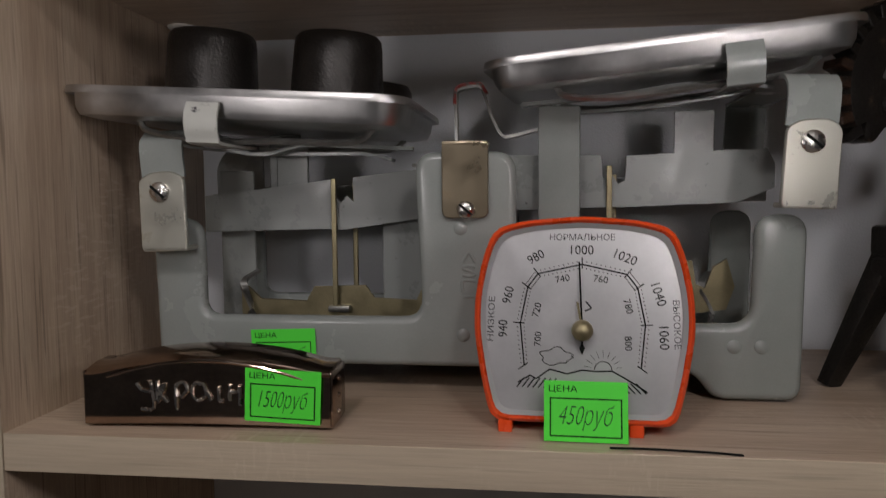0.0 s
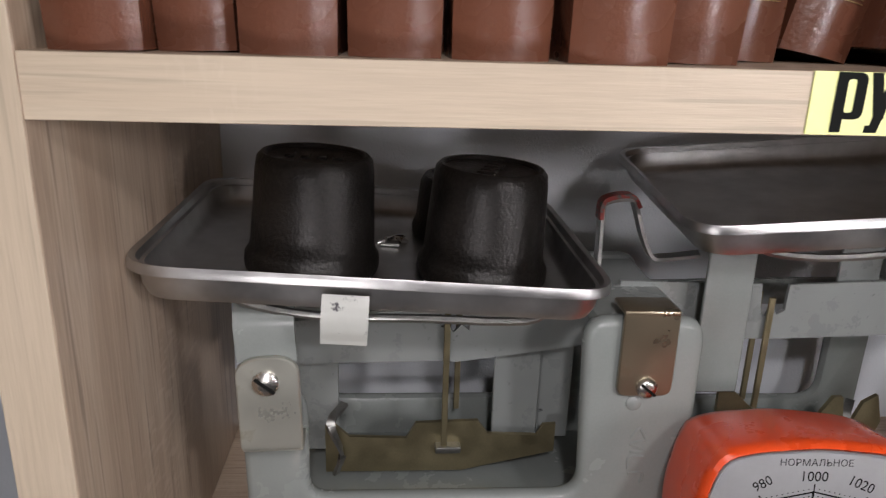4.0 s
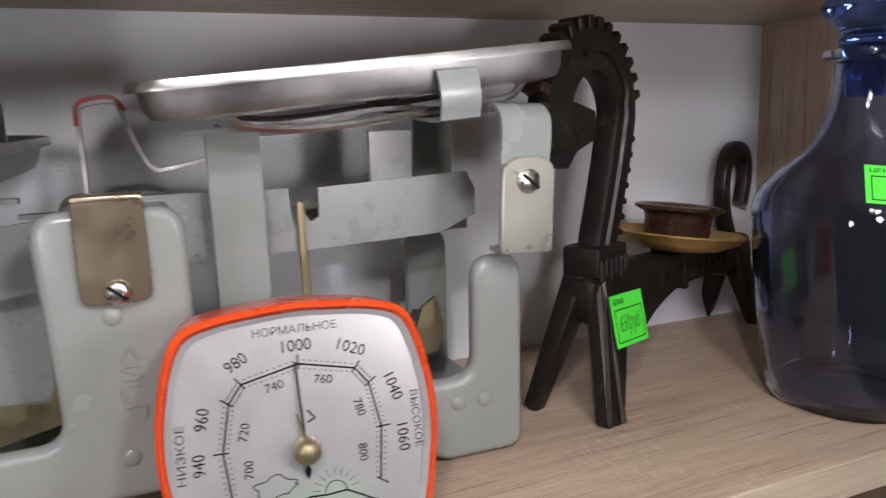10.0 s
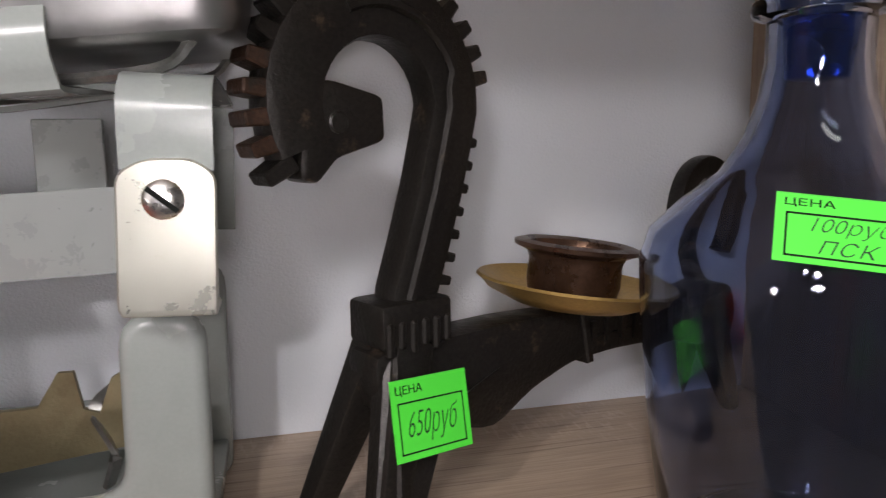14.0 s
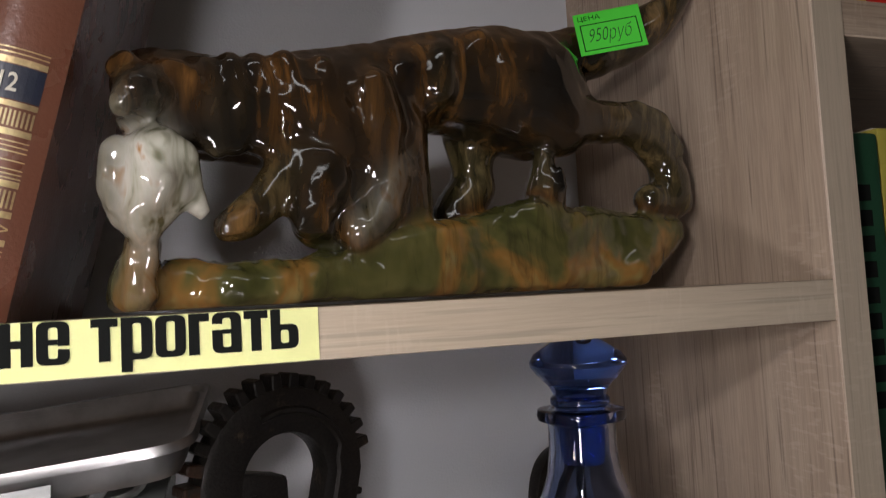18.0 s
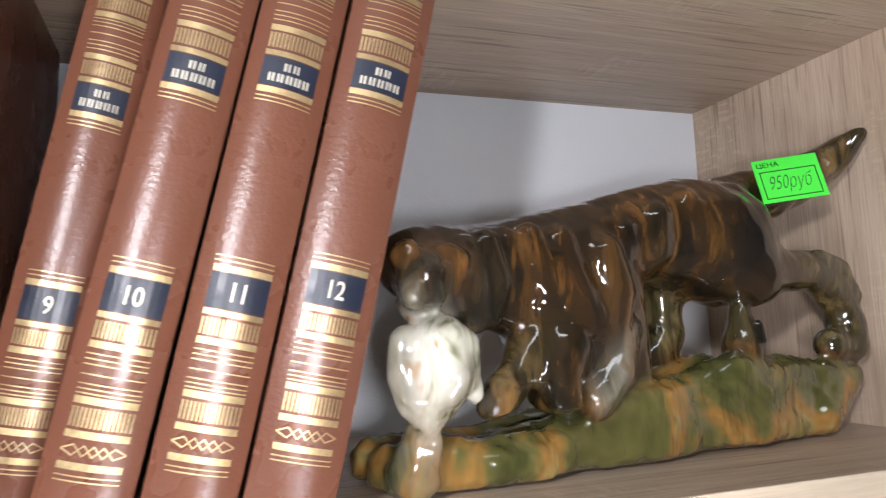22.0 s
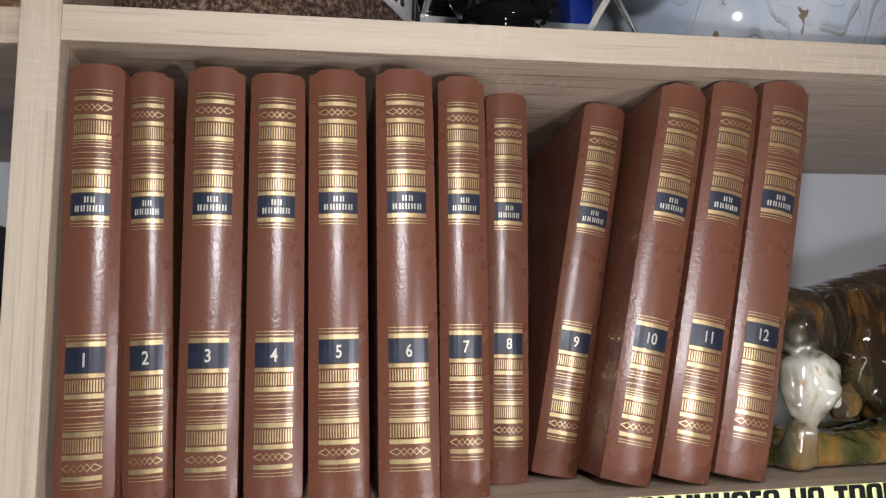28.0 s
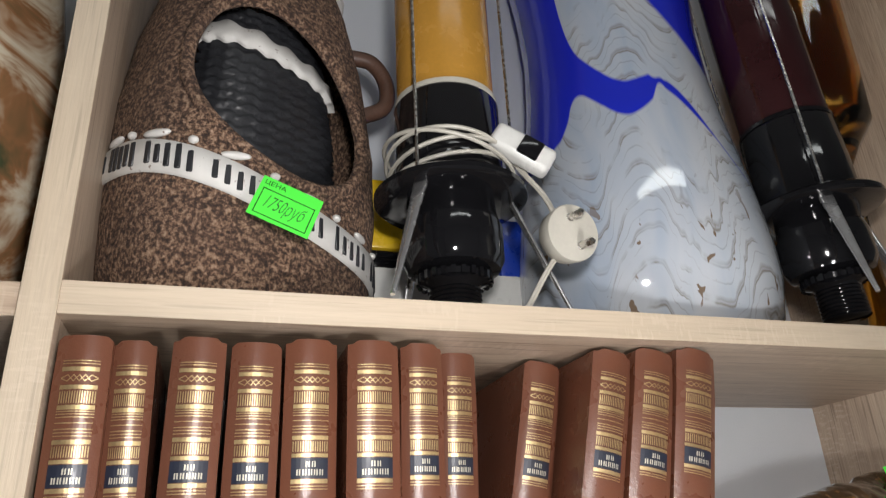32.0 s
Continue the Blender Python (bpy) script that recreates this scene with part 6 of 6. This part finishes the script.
def rocket_lamp(label, where, tube, lean, cap_z=0.36):
    l = thing("rocket_lamp", label, "lamp", group="rocket lamps")
    l.matrix_world = Matrix.Translation(where) @ lean
    part("screw_base", lathe([(0.0125, 0.0), (0.0148, 0.001)] + [(0.0162 - 0.0012 * (k % 2), 0.002 + 0.0014 * k) for k in range(16)] + [(0.0165, 0.0255), (0.022, 0.0275), (0.0225, 0.031), (0.0168, 0.033)], 32), BLACKP, l)
    bm = bmesh.new()
    for k in range(24):
        a = 2 * math.pi * k / 24
        add_box(bm, 0.0212, -0.0014, 0.0268, 0.0236, 0.0014, 0.0318, Matrix.Rotation(a, 4, "Z"))
    part("knurl", bm, BLACKP, l)["kind"] = "stuff"
    part("socket", lathe([(0.0185, 0.032), (0.0285, 0.035), (0.0315, 0.041), (0.0318, 0.062), (0.029, 0.070), (0.028, 0.082)], 40), BLACKP, l)
    part("flange", lathe([(0.028, 0.079), (0.046, 0.0805), (0.0492, 0.083), (0.0492, 0.086), (0.046, 0.0885), (0.034, 0.0905)], 48), BLACKP, l)
    part("collar", lathe([(0.0335, 0.089), (0.0352, 0.091), (0.0352, 0.150), (0.0338, 0.152)], 40), BLACKP, l)
    part("tube", lathe([(0.0318, 0.150), (0.0328, 0.153), (0.0335, 0.25), (0.0325, 0.33), (0.030, cap_z)], 40), tube, l)
    part("tube_rim", lathe([(0.0325, 0.1515), (0.0346, 0.1525), (0.0346, 0.1555), (0.0330, 0.1565)], 40), WIRE if tube is AMBER_IN else BLACKP, l)
    part("nose_cone", lathe([(0.031, cap_z), (0.033, cap_z + 0.004), (0.02, cap_z + 0.05), (0.003, cap_z + 0.08)], 32), BLACKP, l)
    for k in range(3):
        a = radians(-115 + 120 * k)
        c, s = math.cos(a), math.sin(a)
        m = Matrix.Rotation(a, 4, "Z")
        top, foot = m @ Vector((0.0385, 0, 0.0815)), m @ Vector((0.0735, 0, 0.0002))
        part("leg", sweep([top.lerp(foot, i / 5) for i in range(6)], lambda t: rounded(rect(0.0095 * (1 - 0.72 * t), 0.002), 0.0005, 1)), ALU, l, "tapered polished metal leg")
        part("rod", sweep([m @ Vector((0.0425, 0, 0.088)), m @ Vector((0.0425, 0, cap_z))], circle(0.0011, 6), (1, 0, 0)), STEEL, l)
    return l


rocket_lamp("rocket-shaped table lamp with amber tube and black fittings on wire legs", (0.2045, 0.046, ZT), AMBER_IN, turn(0, 0, -20))
rocket_lamp("rocket-shaped table lamp with dark maroon tube and black fittings", (0.4900, 0.032, ZT + 0.014), MAROON, turn(0, -3.5, -8))
cord = thing("lamp_cord", "pale lamp cable wound round a collar, with switch and round plug", "cable")
cord.location = (0.2045, 0.046, ZT)
CS = Matrix.Translation((-0.009, 0, 0))
for k in range(4):
    ring = [((0.0385 + 0.0012 * k) * math.cos(a), (0.0385 + 0.0012 * k) * math.sin(a), 0.099 + 0.003 * k + (0.006 + 0.002 * k) * math.cos(a + 1.1 * k)) for a in [2 * math.pi * i / 40 for i in range(41)]]
    part("cable_turn", sweep(ring, circle(0.0014, 6)), WIRE, cord)
part("cable_end", sweep(curve_through([(0.034, -0.022, 0.108), (0.040, -0.026, 0.096), (0.048, -0.034, 0.078), (0.054, -0.036, 0.062), (0.058, -0.034, 0.050)], 6), circle(0.0018, 6)), WIRE, cord)
part("cable_end", sweep(curve_through([(0.057, -0.032, 0.042), (0.044, -0.034, 0.024), (0.033, -0.034, 0.006), (0.029, -0.034, 0.0018)], 6), circle(0.0018, 6)), WIRE, cord)
sw = box(-0.021, -0.007, -0.009, 0.021, 0.007, 0.009, 0.004, 3)
bmesh.ops.transform(sw, matrix=CS @ Matrix.Translation((0.046, -0.034, 0.107)) @ turn(0, 32, -10), verts=sw.verts[:])
part("switch_body", sw, WHITEP, cord, "white inline switch")
sw = box(-0.007, -0.0095, -0.007, 0.007, -0.006, 0.0065, 0.001)
bmesh.ops.transform(sw, matrix=CS @ Matrix.Translation((0.050, -0.034, 0.105)) @ turn(0, 32, -10), verts=sw.verts[:])
part("rocker_switch", sw, BLACKP, cord)
PM = CS @ Matrix.Translation((0.0685, -0.046, 0.0475)) @ turn(8, 0, 6) @ FACE
bm = lathe([(0.013, -0.016), (0.0165, -0.012), (0.0178, -0.002), (0.0172, 0.0), (0.001, 0.0005)], 36)
bmesh.ops.transform(bm, matrix=PM, verts=bm.verts[:])
part("plug", bm, WIRE, cord, "round pale two-pin plug")
for sx, sz in ((-0.0022, 0.009), (0.0045, -0.0075)):
    bm = lathe([(0.0026, 0), (0.0026, 0.001), (0.0022, 0.0012), (0.0022, 0.012), (0.0012, 0.0135)], 12)
    bmesh.ops.transform(bm, matrix=PM @ Matrix.Translation((sx, sz, 0)), verts=bm.verts[:])
    part("pin", bm, STEEL, cord)


def swirl(name):
    """White art glass with drawn blue bands and brown feathered veins."""
    n = Nodes(name, 0.07)
    c0 = n.add("ShaderNodeTexCoord").outputs["Object"]
    sep = n.add("ShaderNodeSeparateXYZ")
    n.link(c0, sep.inputs[0])
    warp = n.noise(n.coords((13, 13, 5)), 1.0, 3, 0.55, 1.2)
    fine = n.noise(n.coords((17, 17, 7)), 1.0, 2, 0.4, 0.4)

    def arith(op, a, b):
        m_ = n.add("ShaderNodeMath")
        m_.operation = op
        for k_, q in enumerate((a, b)):
            if isinstance(q, float):
                m_.inputs[k_].default_value = q
            else:
                n.link(q, m_.inputs[k_])
        return m_.outputs[0]

    # s runs round the open side of the vase
    s_ = arith("SUBTRACT", arith("MULTIPLY", sep.outputs[0], 0.81), arith("MULTIPLY", sep.outputs[1], 0.586))
    base = n.ramp(warp, [(0.3, (0.33, 0.40, 0.50)), (0.5, (0.44, 0.48, 0.53)), (0.7, (0.52, 0.54, 0.56))])
    # festoons: drawn lines hanging in stacked loops, thin and broken
    loop = arith("MULTIPLY", arith("COSINE", arith("ADD", arith("MULTIPLY", s_, 78.0), arith("MULTIPLY", warp, 5.0)), 0.0), 0.028)
    stack = arith("ADD", arith("ADD", sep.outputs[2], loop), arith("MULTIPLY", fine, 0.030))
    saw = arith("FRACT", arith("MULTIPLY", stack, 38.0), 0.0)
    line = n.ramp(saw, [(0.0, (0, 0, 0)), (0.05, (0.9, 0.9, 0.9)), (0.10, (0.3, 0.3, 0.3)), (0.14, (0.55, 0.55, 0.55)), (0.26, (0, 0, 0)), (0.58, (0, 0, 0)), (0.61, (0.4, 0.4, 0.4)), (0.66, (0, 0, 0))])
    worn = n.ramp(n.noise(n.coords((30, 30, 16)), 1.0, 3, 0.6, 0.8), [(0.42, (0, 0, 0)), (0.58, (0.85, 0.85, 0.85))])
    base = n.mix(n.mix(1.0, line, worn, "MULTIPLY"), base, (0.15, 0.12, 0.075))
    specks = n.ramp(n.noise(n.coords((120, 120, 55)), 1.0, 2, 0.5, 0.8), [(0.66, (0, 0, 0)), (0.69, (0.9, 0.9, 0.9))])
    low = n.ramp(arith("MULTIPLY", sep.outputs[2], 5.0), [(0.35, (1, 1, 1)), (0.6, (0, 0, 0))])
    base = n.mix(n.mix(1.0, specks, low, "MULTIPLY"), base, (0.16, 0.10, 0.05))
    # the blue flows down one flank, sags as a band across the front and leaves by the other flank
    across = arith("ADD", arith("MULTIPLY", s_, 5.0), 0.5)
    mid = n.ramp(across, [(0.10, (0.31,) * 3), (0.29, (0.300,) * 3), (0.33, (0.226,) * 3), (0.40, (0.2080,) * 3), (0.47, (0.189,) * 3), (0.53, (0.1775,) * 3), (0.58, (0.1775,) * 3), (0.65, (0.1880,) * 3), (0.69, (0.200,) * 3), (0.82, (0.150,) * 3), (0.95, (0.10,) * 3)], "B_SPLINE")
    half = n.ramp(across, [(0.10, (0.17,) * 3), (0.29, (0.150,) * 3), (0.34, (0.030,) * 3), (0.40, (0.0170,) * 3), (0.53, (0.0170,) * 3), (0.64, (0.0140,) * 3), (0.665, (0.0,) * 3), (0.70, (0.006,) * 3), (0.78, (0.004,) * 3), (0.84, (0.0,) * 3)], "B_SPLINE")
    off = arith("ABSOLUTE", arith("SUBTRACT", sep.outputs[2], mid), 0.0)
    band = n.ramp(arith("ADD", arith("MULTIPLY", arith("SUBTRACT", half, off), 120.0), 0.5), [(0.3, (0, 0, 0)), (0.7, (1, 1, 1))])
    crown = n.ramp(arith("ADD", arith("MULTIPLY", arith("SUBTRACT", arith("ADD", sep.outputs[2], arith("MULTIPLY", s_, 1.6)), 0.335), 60.0), 0.5), [(0.3, (0, 0, 0)), (0.7, (1, 1, 1))])
    blue = n.mix(1.0, band, crown, "LIGHTEN")
    n.colour(n.mix(blue, base, (0.010, 0.022, 0.50)))
    n.b.inputs["Coat Weight"].default_value = 0.5
    n.b.inputs["Coat Roughness"].default_value = 0.03
    n.b.inputs["Subsurface Weight"].default_value = 0.0
    return n.m


vase = thing("glass_vase", "large white and cobalt-blue swirled art glass vase", "vase")
vase.location = (0.380, 0.105, ZT)
prof = [(0.066, 0.0), (0.082, 0.004), (0.092, 0.018), (0.0965, 0.045), (0.0965, 0.07), (0.0935, 0.10), (0.088, 0.14), (0.082, 0.18), (0.077, 0.22), (0.0745, 0.27), (0.077, 0.32), (0.083, 0.37), (0.093, 0.42), (0.089, 0.422), (0.078, 0.36), (0.070, 0.28), (0.073, 0.21), (0.083, 0.14), (0.089, 0.09), (0.089, 0.05), (0.075, 0.015), (0.001, 0.012)]
part("body", lathe(prof, 72, 0.98), swirl("swirled_art_glass"), vase)

part("foot", lathe([(0.060, -0.0002), (0.070, -0.0002), (0.0735, 0.0012), (0.0735, 0.0030), (0.066, 0.0045)], 56), WHITEP, vase, "pale ground glass foot ring")

goblet = thing("amber_vase", "tall flared amber glass vase behind the maroon lamp", "vase")
goblet.location = (0.560, 0.062, ZT)
part("body", lathe([(0.032, 0.0), (0.033, 0.003), (0.012, 0.01), (0.009, 0.06), (0.010, 0.16), (0.020, 0.18), (0.034, 0.20), (0.036, 0.24), (0.040, 0.40), (0.037, 0.40), (0.033, 0.24), (0.030, 0.205), (0.002, 0.19)], 6 * 6), AMBER, goblet)
YEL = plain("yellow_tin", (0.80, 0.52, 0.02), 0.3, 0.0, 0.06)
BLU = plain("blue_tin", (0.01, 0.04, 0.32), 0.3, 0.0, 0.1)
tin = thing("tin_box", "yellow box with dark foot standing on a white carton", "box")
tin.location = (0.0, 0.0, ZT)
part("carton", box(0.168, 0.138, 0.088, 0.207, 0.186, 0.146, 0.002), YEL, tin)
part("foot", box(0.169, 0.139, 0.0725, 0.206, 0.185, 0.088, 0.004), BLACKP, tin)
tin2 = thing("tin_box", "small dark blue box standing on a white carton", "box")
tin2.location = (0.0, 0.0, ZT)
part("carton", box(0.276, 0.140, 0.0725, 0.312, 0.186, 0.122, 0.002), BLU, tin2)
carton = tagged(part("carton_box", box(0.163, 0.135, 0.0, 0.318, 0.19, 0.072, 0.002), WHITEP), "plain white carton standing behind the lamps", "box")
carton.location = (0, 0, ZT)

# ---- neighbouring bays ----
board("shelf_left_bay", box(-0.4, 0, 0.412, -T, D, 0.428, 0.0006, 1), OAK_X)
board("shelf_left_low", box(-0.4, 0, 0.19, -T, D, 0.206, 0.0006, 1), OAK_X)
board("shelf_right_bay", box(W + T, 0, 0.316, W + 0.5, D, 0.332, 0.0006, 1), OAK_X)
board("shelf_right_low", box(W + T, 0, 0.085, W + 0.5, D, 0.101, 0.0006, 1), OAK_X)
board("shelf_bottom", box(0, 0, -0.25, W, D, -0.234, 0.0006, 1), OAK_X)
lv = thing("glazed_vase", "brown and cream streaked tall vase in the next bay", "vase")
lv.location = (-0.088, 0.07, 0.428)
n_ = Nodes("streaked_glaze", 0.15)
n_.colour(n_.ramp(n_.noise(n_.coords((14, 14, 18)), 1.0, 4, 0.6, 1.6), [(0.3, (0.05, 0.06, 0.03)), (0.45, (0.22, 0.11, 0.05)), (0.55, (0.45, 0.38, 0.28)), (0.7, (0.55, 0.53, 0.46)), (0.85, (0.2, 0.19, 0.12))]))
part("body", lathe([(0.04, 0), (0.052, 0.01), (0.062, 0.06), (0.060, 0.13), (0.046, 0.22), (0.03, 0.30), (0.034, 0.36)], 40), n_.m, lv)
part("foot", lathe([(0.034, -0.0001), (0.043, -0.0001), (0.0435, 0.004), (0.040, 0.006)], 40), CLAY_S, lv, "unglazed brown foot")
lb = thing("camera_case", "black box-shaped camera case in the next bay", "case")
lb.location = (-0.075, 0.05, 0.206)
part("body", box(-0.05, -0.03, 0.0, 0.05, 0.05, 0.105, 0.006), BLACKP, lb)
part("lid", box(-0.048, -0.028, 0.106, 0.048, 0.048, 0.135, 0.006), BLACKC, lb)
bm = lathe([(0.012, 0), (0.0125, 0.004), (0.009, 0.008), (0.001, 0.009)], 20)
bmesh.ops.transform(bm, matrix=Matrix.Translation((0.034, -0.027, 0.12)) @ FACE, verts=bm.verts[:])
part("knob", bm, STEEL_DULL, lb)


def plain_book(label, x0, x1, y, z0, z1, colour, group="books in the next bay"):
    b = thing("book", label, "book", group=group)
    b.location = ((x0 + x1) / 2, y, z0)
    w = x1 - x0
    cm = plain("cover_cloth", colour, 0.55, 0.0, 0.12, 60, 0.2, 700)
    part("cover", box(-w / 2, 0.0, 0.0, w / 2, 0.14, z1 - z0, 0.002), cm, b)
    part("page_block", box(-w / 2 + 0.002, 0.004, z1 - z0 - 0.001, w / 2 - 0.002, 0.138, z1 - z0 + 0.0006), PAGES, b)
    for k in range(9):
        part("title_bar", box(-w * 0.2, -0.0004, 0.06 + 0.011 * k, w * 0.2, 0.0002, 0.067 + 0.011 * k), INK, b)
    return b


plain_book("dark green cloth-bound book standing upright", 0.620, 0.646, 0.012, 0.101, 0.279, (0.012, 0.07, 0.03))
plain_book("olive-yellow cloth-bound book standing upright", 0.648, 0.668, 0.014, 0.101, 0.282, (0.42, 0.36, 0.06))
plain_book("yellow paper-bound book standing upright", 0.622, 0.645, 0.01, 0.332, 0.50, (0.78, 0.46, 0.03))
plain_book("bright red book standing upright", 0.647, 0.672, 0.012, 0.332, 0.51, (0.65, 0.02, 0.01))

# ---- shop room that closes the place ----
for nm, b_ in (("floor", box(-2.0, -3.0, -1.2, 2.6, 0.5, -1.15)), ("ceiling", box(-2.0, -3.0, 1.75, 2.6, 0.5, 1.8)), ("wall_south", box(-2.0, -3.05, -1.15, 2.6, -3.0, 1.75)), ("wall_west", box(-2.05, -3.0, -1.15, -2.0, 0.5, 1.75)),
               ("wall_east", box(2.6, -3.0, -1.15, 2.65, 0.5, 1.75)), ("wall_north", box(-2.0, 0.4, -1.15, 2.6, 0.45, 1.75))):
    tagged(part(nm, b_, WALLM), "plain pale grey shop " + nm.split("_")[0], nm.split("_")[0], kind="structure")
